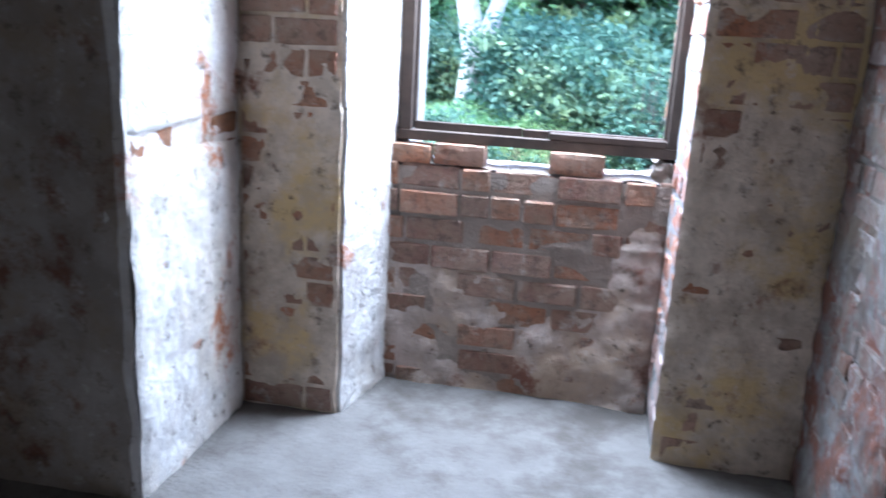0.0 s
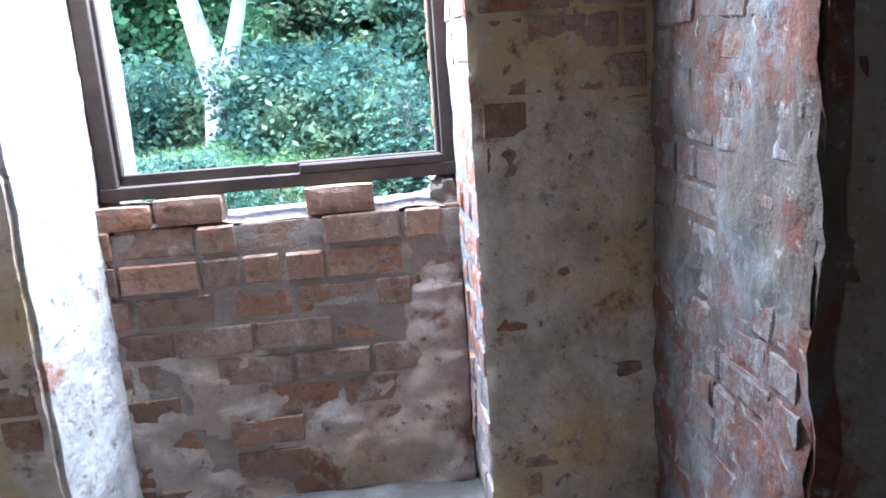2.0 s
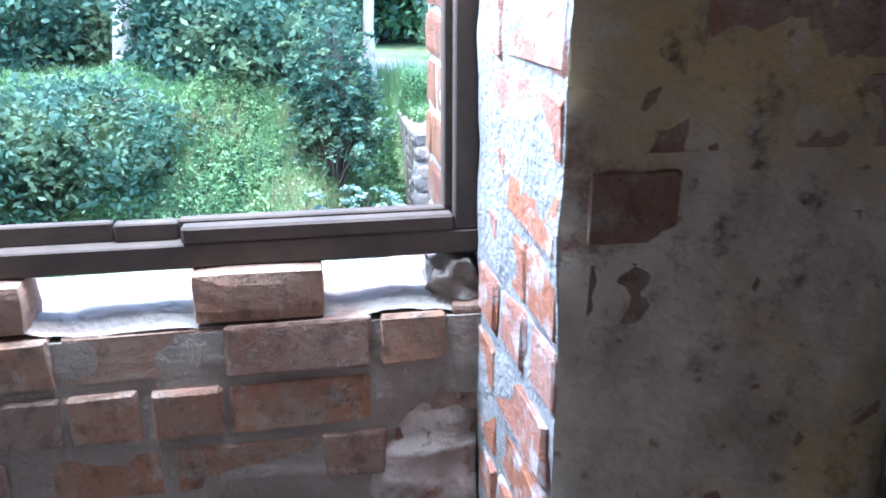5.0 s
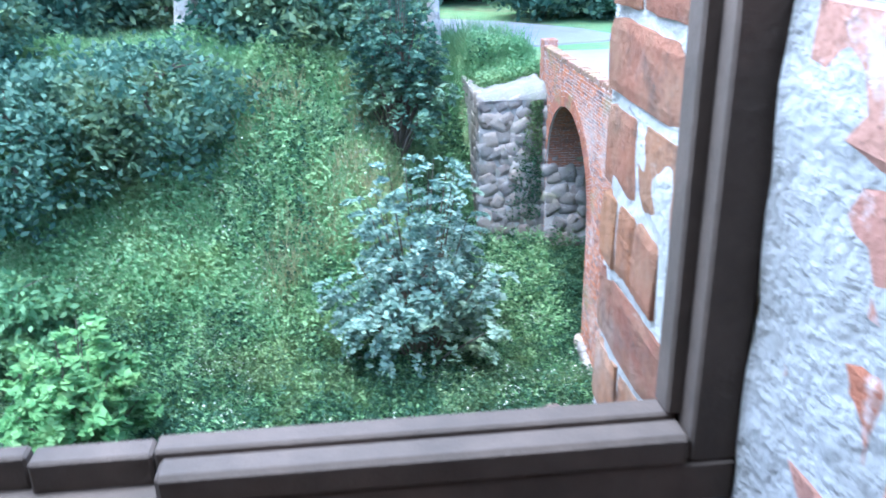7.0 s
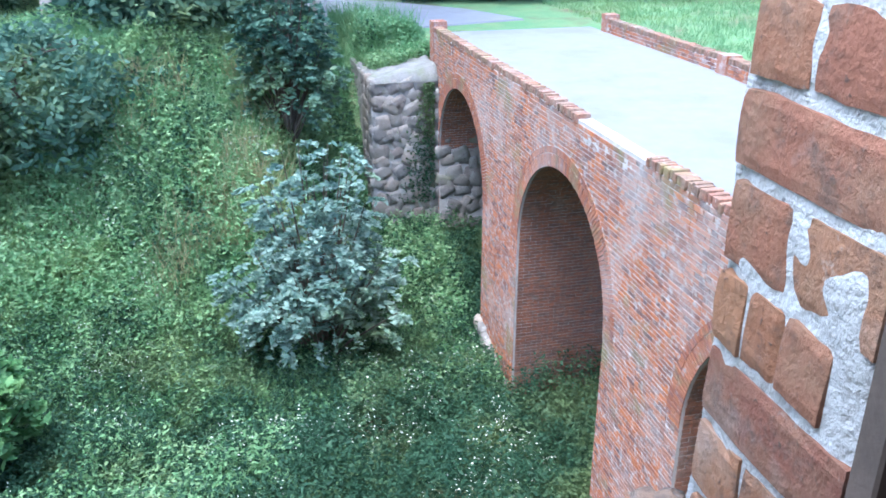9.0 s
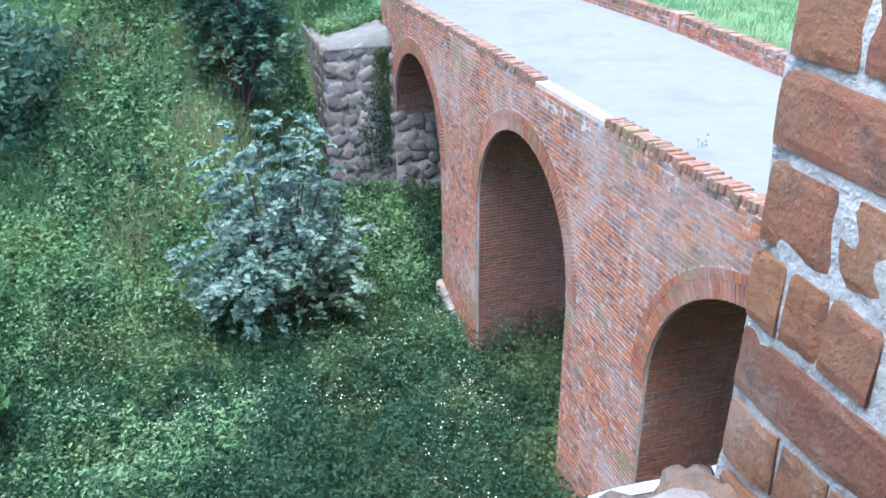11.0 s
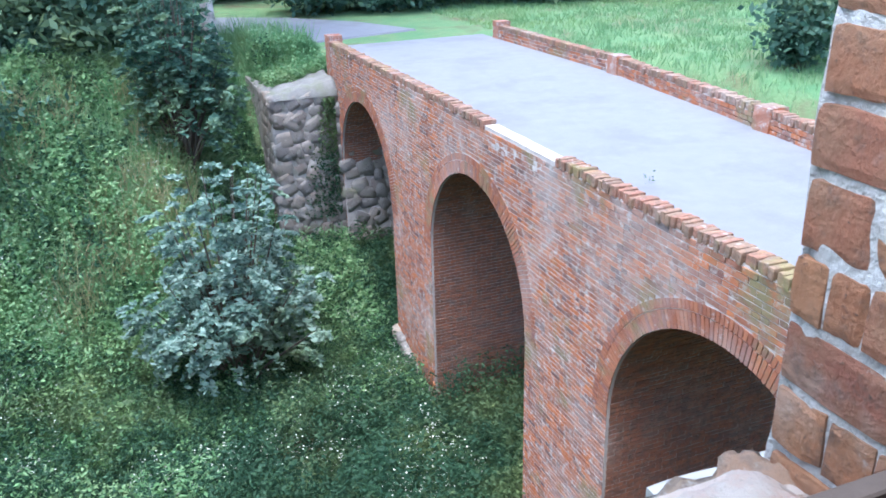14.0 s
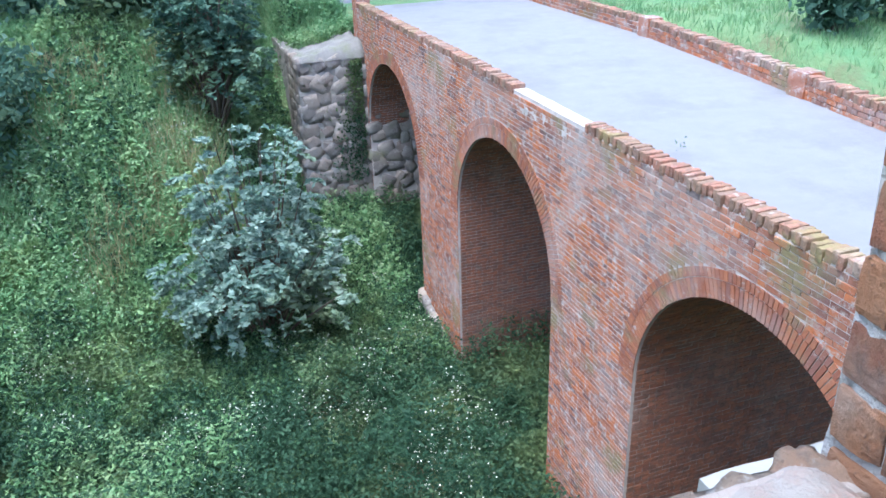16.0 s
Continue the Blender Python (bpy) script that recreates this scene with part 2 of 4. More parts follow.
def boxes(rows):
    """Vertices and quads of many boxes, rows of x0, x1, y0, y1, z0, z1."""
    r = np.asarray(rows, dtype=float).reshape(-1, 6)
    pick = np.array([[0, 2, 4], [1, 2, 4], [1, 3, 4], [0, 3, 4], [0, 2, 5], [1, 2, 5], [1, 3, 5], [0, 3, 5]])
    v = r[:, pick].reshape(-1, 3)
    q = (BOX[None] + 8 * np.arange(len(r))[:, None, None]).reshape(-1, 4)
    return v, q


def slab(name, x0, x1, y0, y1, z0, z1, mat, cell=0.06, amp=0.012, shear=None):
    """A block with worn, uneven faces; shear(x, y) may move x for splayed sides."""
    verts, quads = [], []
    ext = ((x0, x1), (y0, y1), (z0, z1))
    for ax in range(3):
        u, v = (ax + 1) % 3, (ax + 2) % 3
        nu = min(90, max(1, int((ext[u][1] - ext[u][0]) / cell)))
        nv = min(90, max(1, int((ext[v][1] - ext[v][0]) / cell)))
        for side in (0, 1):
            base = len(verts)
            for j in range(nv + 1):
                for i in range(nu + 1):
                    p = [0.0, 0.0, 0.0]
                    p[ax] = ext[ax][side]
                    p[u] = ext[u][0] + (ext[u][1] - ext[u][0]) * i / nu
                    p[v] = ext[v][0] + (ext[v][1] - ext[v][0]) * j / nv
                    if shear:
                        p[0] = shear(p[0], p[1])
                    q = Vector(p)
                    d = noise.noise_vector(q * 5) * amp + noise.noise_vector(q * 19) * amp * 0.5
                    verts.append((p[0] + d.x, p[1] + d.y, p[2] + (d.z if z0 < p[2] < z1 else 0)))
            for j in range(nv):
                for i in range(nu):
                    a = base + j * (nu + 1) + i
                    q4 = (a, a + 1, a + nu + 2, a + nu + 1)
                    quads.append(q4 if side else q4[::-1])
    return quick(name, verts, quads, mat, False)


def skin(name, start, du, dv, out, lu, lv, bias, mat, amp=0.016, cell=0.018, seed=0.0):
    """A ragged coat over bricks: it stands proud where the noise is high and sinks behind them where it is low; bias(u, v) in metres."""
    nu, nv = int(lu / cell), int(lv / cell)
    verts, quads = [], []
    start, du, dv, out = Vector(start), Vector(du), Vector(dv), Vector(out)
    for j in range(nv + 1):
        for i in range(nu + 1):
            u, v = lu * i / nu, lv * j / nv
            p = start + du * u + dv * v
            q = p + Vector((seed, seed, seed))
            o = bias(u, v) + amp * noise.noise(q * 3.1) + 0.7 * amp * noise.noise(q * 8.0) + 0.3 * amp * noise.noise(q * 27.0)
            rim = min(u, lu - u, v + 0.03, lv - v) / 0.03
            o -= 0.010 * max(0.0, 1 - rim)
            verts.append(tuple(p + out * o))
    for j in range(nv):
        for i in range(nu):
            a = j * (nu + 1) + i
            quads.append((a, a + 1, a + nu + 2, a + nu + 1))
    return quick(name, verts, quads, mat, True)


def worn_box(name, sx, sy, sz, mat, worn, seed):
    """One brick or stone, centred, with broken edges."""
    bm = bmesh.new()
    bmesh.ops.create_cube(bm, size=1.0)
    bmesh.ops.scale(bm, vec=(sx, sy, sz), verts=bm.verts)
    bmesh.ops.bevel(bm, geom=bm.edges[:], offset=worn, segments=1, affect="EDGES")
    rng = random.Random(seed)
    for v in bm.verts:
        v.co += Vector((rng.uniform(-1, 1), rng.uniform(-1, 1), rng.uniform(-1, 1))) * worn * 0.55
    me = bpy.data.meshes.new(name)
    bm.to_mesh(me)
    bm.free()
    me.materials.append(MAT[mat])
    return me


def old_brick(name, sx, sy, sz, mat, seed, worn=0.007, cuts=3):
    """One hand-made brick, centred: rounded, chipped edges and uneven faces."""
    bm = bmesh.new()
    bmesh.ops.create_cube(bm, size=1.0)
    bmesh.ops.subdivide_edges(bm, edges=bm.edges[:], cuts=cuts, use_grid_fill=True)
    shift = Vector((seed * 1.7, seed * 0.9, seed * 2.3))
    half = Vector((sx, sy, sz)) / 2
    for v in bm.verts:
        p = Vector((v.co.x * sx, v.co.y * sy, v.co.z * sz))
        chip = worn * (0.75 + 1.1 * noise.noise(p * 17 + shift))
        sides = sum(abs(abs(p[k]) - half[k]) < 1e-5 for k in range(3))
        if sides > 1:
            for k in range(3):
                if abs(abs(p[k]) - half[k]) < 1e-5:
                    p[k] -= math.copysign(max(0.001, chip) * (0.55 if sides == 2 else 0.75), p[k])
        v.co = p + noise.noise_vector(p * 24 + shift) * worn * 0.35
    me = bpy.data.meshes.new(name)
    bm.to_mesh(me)
    bm.free()
    me.materials.append(MAT[mat])
    return me


def rock(name, sx, sy, sz, mat, seed, rounded=0.55, rough=0.10, cuts=2):
    """An uneven rounded stone, centred."""
    bm = bmesh.new()
    bmesh.ops.create_cube(bm, size=1.0)
    bmesh.ops.subdivide_edges(bm, edges=bm.edges[:], cuts=cuts, use_grid_fill=True)
    for v in bm.verts:
        p = v.co.lerp(v.co.normalized() * 0.62, rounded)
        p += noise.noise_vector(p * 2.6 + Vector((seed * 3.7, 0, seed))) * rough
        if cuts > 4:
            p += noise.noise_vector(p * 9.0 + Vector((seed, seed, 0))) * rough * 0.3
        v.co = Vector((p.x * sx, p.y * sy, p.z * sz))
    me = bpy.data.meshes.new(name)
    bm.to_mesh(me)
    bm.free()
    me.polygons.foreach_set("use_smooth", np.full(len(me.polygons), True))
    me.materials.append(MAT[mat])
    return me


def leaf_quads(pos, size, rng, flat=0.0, slim=0.5):
    """Diamond leaves at the given places; flat pulls them level."""
    n = len(pos)
    a = rng.normal(size=(n, 3))
    a[:, 2] *= 1 - flat
    a /= np.linalg.norm(a, axis=1)[:, None] + 1e-9
    b = np.cross(a, rng.normal(size=(n, 3)) * (1, 1, 1 - flat) + (0, 0, flat * 2))
    b /= np.linalg.norm(b, axis=1)[:, None] + 1e-9
    s = (size * rng.uniform(0.6, 1.35, n))[:, None]
    v = np.stack([pos - a * s, pos + b * s * slim, pos + a * s, pos - b * s * slim], axis=1).reshape(-1, 3)
    return v, np.arange(4 * n).reshape(-1, 4)


def joined(pieces):
    vs, qs, k = [], [], 0
    for v, q in pieces:
        vs.append(v)
        qs.append(q + k)
        k += len(v)
    return np.concatenate(vs), np.concatenate(qs)


def tube(points, radii, sides=9, wobble=0.0):
    """A tapered limb along the given points."""
    verts, quads = [], []
    pts = [Vector(p) for p in points]
    for i, p in enumerate(pts):
        d = (pts[min(i + 1, len(pts) - 1)] - pts[max(i - 1, 0)]).normalized()
        s = d.orthogonal().normalized()
        t = d.cross(s)
        for k in range(sides):
            w = 2 * math.pi * k / sides
            o = (s * math.cos(w) + t * math.sin(w)) * radii[i]
            verts.append(p + o * (1 + wobble * noise.noise((p + o) * 3)))
    for i in range(len(pts) - 1):
        for k in range(sides):
            a, b = i * sides + k, i * sides + (k + 1) % sides
            quads.append((a, b, b + sides, a + sides))
    return np.array([tuple(v) for v in verts]), np.array(quads)


# ---- the room and the thick window wall ----
WALL_OUT, WALL_IN, NICHE, TOP = 0.335, -0.48, -1.32, 3.7


def structure(name, me, label, category="wall"):
    return thing(name, me, label, category, "", "structure")


floor = structure("floor", slab("floor", -3.6, 4.6, -6.6, 0.3, -0.3, 0.0, "floor", 0.12, 0.012), "pale dusty mortar floor of the ruined room", "floor")
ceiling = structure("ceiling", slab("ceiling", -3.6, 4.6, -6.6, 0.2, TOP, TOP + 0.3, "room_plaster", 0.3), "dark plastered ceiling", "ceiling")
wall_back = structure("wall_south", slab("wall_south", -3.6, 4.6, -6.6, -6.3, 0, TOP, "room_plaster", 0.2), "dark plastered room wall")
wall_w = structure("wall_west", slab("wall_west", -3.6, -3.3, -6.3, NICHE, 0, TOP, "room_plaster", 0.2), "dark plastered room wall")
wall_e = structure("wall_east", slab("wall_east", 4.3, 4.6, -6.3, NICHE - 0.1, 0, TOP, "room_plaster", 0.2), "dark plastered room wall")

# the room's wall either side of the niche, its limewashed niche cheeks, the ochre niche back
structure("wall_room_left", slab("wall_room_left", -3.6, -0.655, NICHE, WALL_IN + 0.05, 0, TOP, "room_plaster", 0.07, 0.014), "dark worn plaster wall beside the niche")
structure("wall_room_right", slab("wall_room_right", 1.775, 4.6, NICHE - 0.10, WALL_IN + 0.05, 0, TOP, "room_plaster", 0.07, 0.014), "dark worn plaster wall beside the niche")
structure("wall_cheek_left", slab("wall_cheek_left", -0.70, -0.62, NICHE + 0.006, WALL_IN + 0.03, 0, TOP, "limewash", 0.035, 0.016), "limewashed cheek of the window niche, worn to brick")
cheek_right = structure("wall_cheek_right", slab("wall_cheek_right", 1.72, 1.80, NICHE - 0.094, WALL_IN + 0.03, 0, TOP, "shaded_flaked_lime", 0.035, 0.022), "limewashed cheek of the window niche, toned dark as shade, flaking off the brick")
left_side = lambda x, y: x - 0.10 * max(0.0, min(1.0, -y / 0.48)) if x > -0.3 else x
right_side = lambda x, y: x + 0.03 * max(0.0, -y)
niche_l = structure("wall_niche_left", slab("wall_niche_left", -3.6, -0.085, WALL_IN, 0.07, 0, TOP, "ochre_plaster", 0.045, 0.014, left_side), "ochre-stained plaster niche wall, worn")
niche_r = structure("wall_niche_right", slab("wall_niche_right", 1.200, 4.6, WALL_IN, 0.07, 0, TOP, "ochre_plaster", 0.045, 0.014), "ochre-stained plaster niche wall, worn and stained")
structure("wall_outer_left", slab("wall_outer_left", -3.6, -0.02, 0.071, WALL_OUT, 0, TOP, "lime", 0.06, 0.01), "brick and lime outer wall")
outer_r = structure("wall_outer_right", slab("wall_outer_right", 1.127, 4.6, 0.071, WALL_OUT - 0.004, 0, TOP, "lime", 0.03, 0.010), "brick and lime outer wall")
# window head out of view, its height set to limit the light let in
structure("wall_lintel", slab("wall_lintel", -0.3, 1.3, WALL_IN + 0.01, WALL_OUT - 0.01, 2.95, TOP, "lime", 0.06, 0.01), "added unseen lime plastered head over the window")
structure("wall_ledge", slab("wall_ledge", 1.0, 1.9, WALL_OUT - 0.005, WALL_OUT + 0.12, 0.75, 0.94, "stone_mortar", 0.05, 0.02), "rough stone ledge below the window", "ledge")
structure("wall_below", slab("wall_below", -14, 16, -0.5, WALL_OUT - 0.01, -10.5, -0.31, "wall_out", 0.4, 0.03), "weathered red brick castle wall above the moat")
structure("wall_upper_left", slab("wall_upper_left", -14, -3.61, -0.5, WALL_OUT, -0.3, 5.0, "wall_out", 0.4, 0.03), "weathered red brick castle wall above the moat")
structure("wall_upper_right", slab("wall_upper_right", 4.61, 16, -0.5, WALL_OUT, -0.3, 5.0, "wall_out", 0.4, 0.03), "weathered red brick castle wall above the moat")

# lime coat of the inner window cheeks
coat_l = structure("wall_reveal_left", slab("wall_reveal_left", -0.10, -0.068, WALL_IN + 0.02, -0.002, 0, 3.45, "limewash", 0.03, 0.01, left_side), "white limewashed window cheek")
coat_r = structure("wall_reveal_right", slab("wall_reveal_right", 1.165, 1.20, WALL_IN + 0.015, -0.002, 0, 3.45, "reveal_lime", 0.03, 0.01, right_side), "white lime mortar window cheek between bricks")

# ---- brick parapet under the window ----
parapet = structure("wall_parapet", slab("wall_parapet", -0.19, 1.19, -0.033, 0.325, 0, 1.045, "dirty_mortar", 0.05, 0.012), "rough brick parapet wall under the window", "parapet")
rng = random.Random(5)
BRICKS = [worn_box("brick", 0.268, 0.12, 0.104, "parapet_brick", 0.006, s) for s in range(7)]
HALF = [worn_box("brick", 0.128, 0.12, 0.104, "parapet_brick", 0.006, 20 + s) for s in range(6)]
course = 0
z = 0.020
while z < 1.05:
    x = -0.17 + (0.0 if course % 2 else -0.14) + rng.uniform(-0.03, 0.03)
    while x < 1.17:
        short = rng.random() < 0.22
        wide = 0.128 if short else 0.268
        x0, x1 = max(x, -0.185), min(x + wide, 1.185)
        if x1 - x0 > 0.05:
            b = part("brick", rng.choice(HALF if short else BRICKS), parapet)
            b.location = ((x0 + x1) / 2, 0.022 + rng.uniform(-0.012, 0.006), z + rng.uniform(-0.004, 0.004))
            b.rotation_euler = (rng.uniform(-0.02, 0.02), rng.uniform(-0.012, 0.012), rng.uniform(-0.03, 0.03))
            b.scale = ((x1 - x0) / wide, 1, rng.uniform(0.94, 1.03))
        x += wide + rng.uniform(0.012, 0.022)
    course += 1
    z += 0.1235
# the grey coat left over the parapet's lower courses and corners
structure("wall_parapet_coat", skin("wall_parapet_coat", (-0.17, -0.028, 0.0), (1, 0, 0), (0, 0, 1), (0, -1, 0), 1.33, 1.04,
          lambda u, v: 0.017 - 0.036 * max(0, v - 0.25) + 0.022 * max(0, u - 0.95) / 0.35 - (0.016 if v > 0.78 else 0), "parapet_plaster", 0.022), "grey dirty plaster left over the parapet bricks")
structure("wall_niche_coat_right", skin("wall_niche_coat_right", (1.172, WALL_IN + 0.002, 0.0), (1, 0, 0), (0, 0, 1), (0, -1, 0), 0.578, 2.6,
          lambda u, v: 0.020 - 0.026 * max(0, v - 1.5), "ochre_plaster", 0.02, 0.02, 3.0), "ochre-stained plaster coat flaking off brick")
structure("wall_niche_coat_left", skin("wall_niche_coat_left", (-0.60, WALL_IN + 0.002, 0.0), (1, 0, 0), (0, 0, 1), (0, -1, 0), 0.42, 2.6,
          lambda u, v: 0.017 - 0.014 * max(0, v - 1.1), "ochre_plaster", 0.018, 0.02, 5.0), "ochre-stained plaster coat flaking off brick")
# above 1.2 m this coat sinks, so darker brick stands for shade
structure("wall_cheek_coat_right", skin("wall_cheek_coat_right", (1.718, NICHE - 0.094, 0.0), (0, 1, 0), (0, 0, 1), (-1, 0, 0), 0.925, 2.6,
          lambda u, v: 0.008 - 0.010 * max(0, v - 1.2), "shaded_flaked_lime", 0.024, 0.02, 8.0), "flaking limewash over brick, with shade in its tone")
structure("wall_cheek_coat_left", skin("wall_cheek_coat_left", (-0.618, NICHE + 0.01, 0.0), (0, 1, 0), (0, 0, 1), (1, 0, 0), 0.82, 2.6,
          lambda u, v: 0.014 - (0.03 if 1.18 < v < 1.30 else 0), "limewash", 0.014, 0.02, 12.0), "thick white limewash over brick")
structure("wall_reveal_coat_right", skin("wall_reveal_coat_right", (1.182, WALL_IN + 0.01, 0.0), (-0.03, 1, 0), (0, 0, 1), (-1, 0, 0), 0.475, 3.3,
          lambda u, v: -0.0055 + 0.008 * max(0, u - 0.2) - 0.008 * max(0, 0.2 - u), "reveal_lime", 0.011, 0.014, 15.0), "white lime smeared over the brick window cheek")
structure("wall_outer_coat_right", skin("wall_outer_coat_right", (1.127, 0.074, 0.9), (0, 1, 0), (0, 0, 1), (-1, 0, 0), 0.25, 2.4,
          lambda u, v: 0.0030, "lime", 0.0075, 0.008, 18.0), "white lime pointing between the outer bricks")
# pale mortar bed left on the parapet's top
structure("wall_sill_bed", skin("wall_sill_bed", (-0.18, -0.030, 1.054), (1, 0, 0), (0, 1, -0.10), (0, 0, 1), 1.30, 0.36,
          lambda u, v: 0.006 + 0.02 * min(1, v / 0.06) * (1 if v > 0.03 else 0.4), "sill_lime", 0.018, 0.012, 22.0), "crumbling pale mortar bed on the parapet's top", "sill")
# loose bricks that carry the frame
for x0, x1, tall in ((-0.16, 0.095, 0.082), (0.112, 0.345, 0.097), (0.629, 0.869, 0.098)):
    b = thing("loose_brick", old_brick("loose_brick", x1 - x0, 0.115, tall, "parapet_brick", 50 + int(x0 * 100)), "single dull red brick wedged under the window frame", "brick", "bricks under the frame")
    b.location = ((x0 + x1) / 2, 0.02, 1.061 + tall / 2)
    b.rotation_euler = (0, rng.uniform(-0.01, 0.01), rng.uniform(-0.03, 0.03))
# a lump of mortar under the frame's corner
b = thing("mortar_lump", rock("mortar_lump", 0.09, 0.11, 0.09, "sill_lime", 57, 0.3, 0.22, 7), "crumbling pale mortar lump under the frame's corner", "mortar lump")
b.location = (1.12, 0.06, 1.10)
# rubble and stones on the outer sill
for i, (x, y, sx, sy, sz) in enumerate(((0.94, 0.295, 0.24, 0.13, 0.13), (1.085, 0.290, 0.11, 0.12, 0.14), (0.55, 0.27, 0.18, 0.11, 0.10), (1.10, 0.19, 0.07, 0.08, 0.09))):
    b = thing("sill_stone", rock("sill_stone", sx, sy, sz, "sill_rock", 60 + i, 0.22, 0.24, 9), "rough lichen-grey and orange stone bedded on the outer sill", "stone", "stones on the sill")
    b.location = (x, y, (1.045 if x > 1 else 1.02) - sz / 2)
    b.rotation_euler = (rng.uniform(-0.05, 0.05), rng.uniform(-0.06, 0.06), rng.uniform(-0.15, 0.15))

# ---- bricks of the window's cheeks ----
JAMB = {m: [worn_box("brick", 0.12, 0.27, 0.083, m, 0.008, 30 + s) for s in range(7)] for m in ("jamb_brick", "reveal_brick", "shaded_cheek_brick")}
JAMB_HALF = {m: [worn_box("brick", 0.12, 0.13, 0.083, m, 0.008, 40 + s) for s in range(6)] for m in ("jamb_brick", "reveal_brick", "shaded_cheek_brick")}


def cheek(parent, face, y0, y1, z0, z1, side, pitch=0.101, skip=0.0, slope=0.0, kind="jamb_brick"):
    """Courses of bricks whose faces look across the opening; side +1: body lies towards +x."""
    k, z = 0, z0 + pitch / 2
    while z < z1:
        y = y0 - (0.14 if k % 2 else 0.0) + rng.uniform(-0.02, 0.02)
        while y < y1 - 0.03:
            short = rng.random() < 0.3
            wide = 0.13 if short else 0.27
            a, c = max(y, y0), min(y + wide, y1)
            if c - a > 0.05 and rng.random() >= skip:
                b = part("brick", rng.choice((JAMB_HALF if short else JAMB)[kind]), parent)
                m = (a + c) / 2
                b.location = (face + slope * m + side * (0.06 + rng.uniform(-0.003, 0.004)), m, z + rng.uniform(-0.005, 0.005))
                b.rotation_euler = (rng.uniform(-0.018, 0.018), rng.uniform(-0.02, 0.02), rng.uniform(-0.015, 0.015))
                b.scale = (1, (c - a) / wide, rng.uniform(0.95, 1.03) * (pitch - 0.017) / 0.083)
            y += wide + rng.uniform(0.012, 0.024)
        k += 1
        z += pitch


cheek(coat_r, 1.160, WALL_IN + 0.02, -0.005, 0.05, 3.3, 1, 0.124, 0.0, -0.03, "reveal_brick")
# the outer opening's right side: courses of large orange bricks in thick white joints
OUTER = [old_brick("brick", 0.12, 0.20, 0.085, "jamb_brick", 130 + s, 0.0055, 5) for s in range(6)]
JOINTS = [0.88, 0.98, 1.082, 1.186, 1.290, 1.393, 1.503, 1.602, 1.70]
JOINTS += [1.70 + 0.098 * k for k in range(1, 18)]
SPLIT = {1.082: (0.15, 0.23), 1.186: (), 1.290: (0.125, 0.202, 0.268), 1.393: (0.21,), 1.503: (), 1.602: (0.225,)}
for k, (z0, z1) in enumerate(zip(JOINTS, JOINTS[1:])):
    cuts = [0.076, *SPLIT.get(z0, () if k % 2 else (rng.uniform(0.17, 0.23),)), WALL_OUT - 0.008 + rng.uniform(-0.004, 0.009)]
    for a, c in zip(cuts, cuts[1:]):
        if z0 == 1.290 and a < 0.1:
            continue
        b = part("brick", rng.choice(OUTER), outer_r)
        b.location = (1.1195 + 0.06 + rng.uniform(-0.0015, 0.002), (a + c) / 2, (z0 + z1) / 2)
        b.rotation_euler = (rng.uniform(-0.03, 0.03), rng.uniform(-0.01, 0.01), rng.uniform(-0.012, 0.012))
        b.scale = (1, (c - a - 0.004) / 0.20, (z1 - z0 - 0.011) / 0.085)
cheek_left = bpy.data.objects["wall_cheek_left"]
cheek(cheek_left, -0.618, NICHE + 0.03, WALL_IN - 0.02, 1.1, 1.4, -1)
cheek(cheek_right, 1.712, NICHE - 0.07, WALL_IN - 0.02, 0.0, 2.6, 1, kind="shaded_cheek_brick")
# bricks under the niche back's coat beside the window
for parent, x0, x1 in ((niche_r, 1.205, 1.70), (niche_l, -0.60, -0.20)):
    for k in range(21):
        x = x0 - (0.14 if k % 2 else 0)
        while x < x1 - 0.03:
            a, d = max(x, x0), min(x + 0.268, x1)
            if d - a > 0.06:
                b = part("brick", rng.choice(BRICKS), parent)
                b.location = ((a + d) / 2, WALL_IN + 0.050 + rng.uniform(-0.004, 0.004), 0.06 + 0.12 * k)
                b.rotation_euler = (0, rng.uniform(-0.02, 0.02), rng.uniform(-0.02, 0.02))
                b.scale = ((d - a) / 0.268, 1, 1)
            x += 0.285

# ---- timber window frame ----
window = tagged(new("window_1"), "empty weathered timber window frame without glass", "window", "", "structure")


def beam(name, rows, label="", worn=0.003):
    v, q = boxes(rows)
    bm = bmesh.new()
    bm.from_mesh(quick("tmp", v, q, "wood"))
    bmesh.ops.remove_doubles(bm, verts=bm.verts, dist=1e-5)
    bmesh.ops.bevel(bm, geom=bm.edges[:], offset=worn, segments=1, affect="EDGES")
    me = bpy.data.meshes.new(name)
    bm.to_mesh(me)
    bm.free()
    me.materials.append(MAT["wood"])
    return part(name, me, window, label)


beam("bottom_rail", [(-0.065, 1.17, 0.0, 0.066, 1.160, 1.206)], "dark weathered bottom rail")
beam("rail_strip", [(0.618, 1.121, -0.001, 0.034, 1.205, 1.238)], "split dark strip of the bottom rail", 0.005)
beam("sill_bead", [(0.612, 1.118, 0.0345, 0.064, 1.205, 1.243)], "")
beam("sill_bead", [(0.497, 0.610, 0.034, 0.064, 1.205, 1.240)], "")
beam("sill_bead", [(0.0, 0.494, 0.042, 0.064, 1.205, 1.243)], "")
beam("left_post", [(-0.065, -0.004, 0.002, 0.066, 1.206, 2.895)], "")
beam("left_post_bead", [(-0.006, 0.012, 0.03, 0.064, 1.243, 2.89)], "")
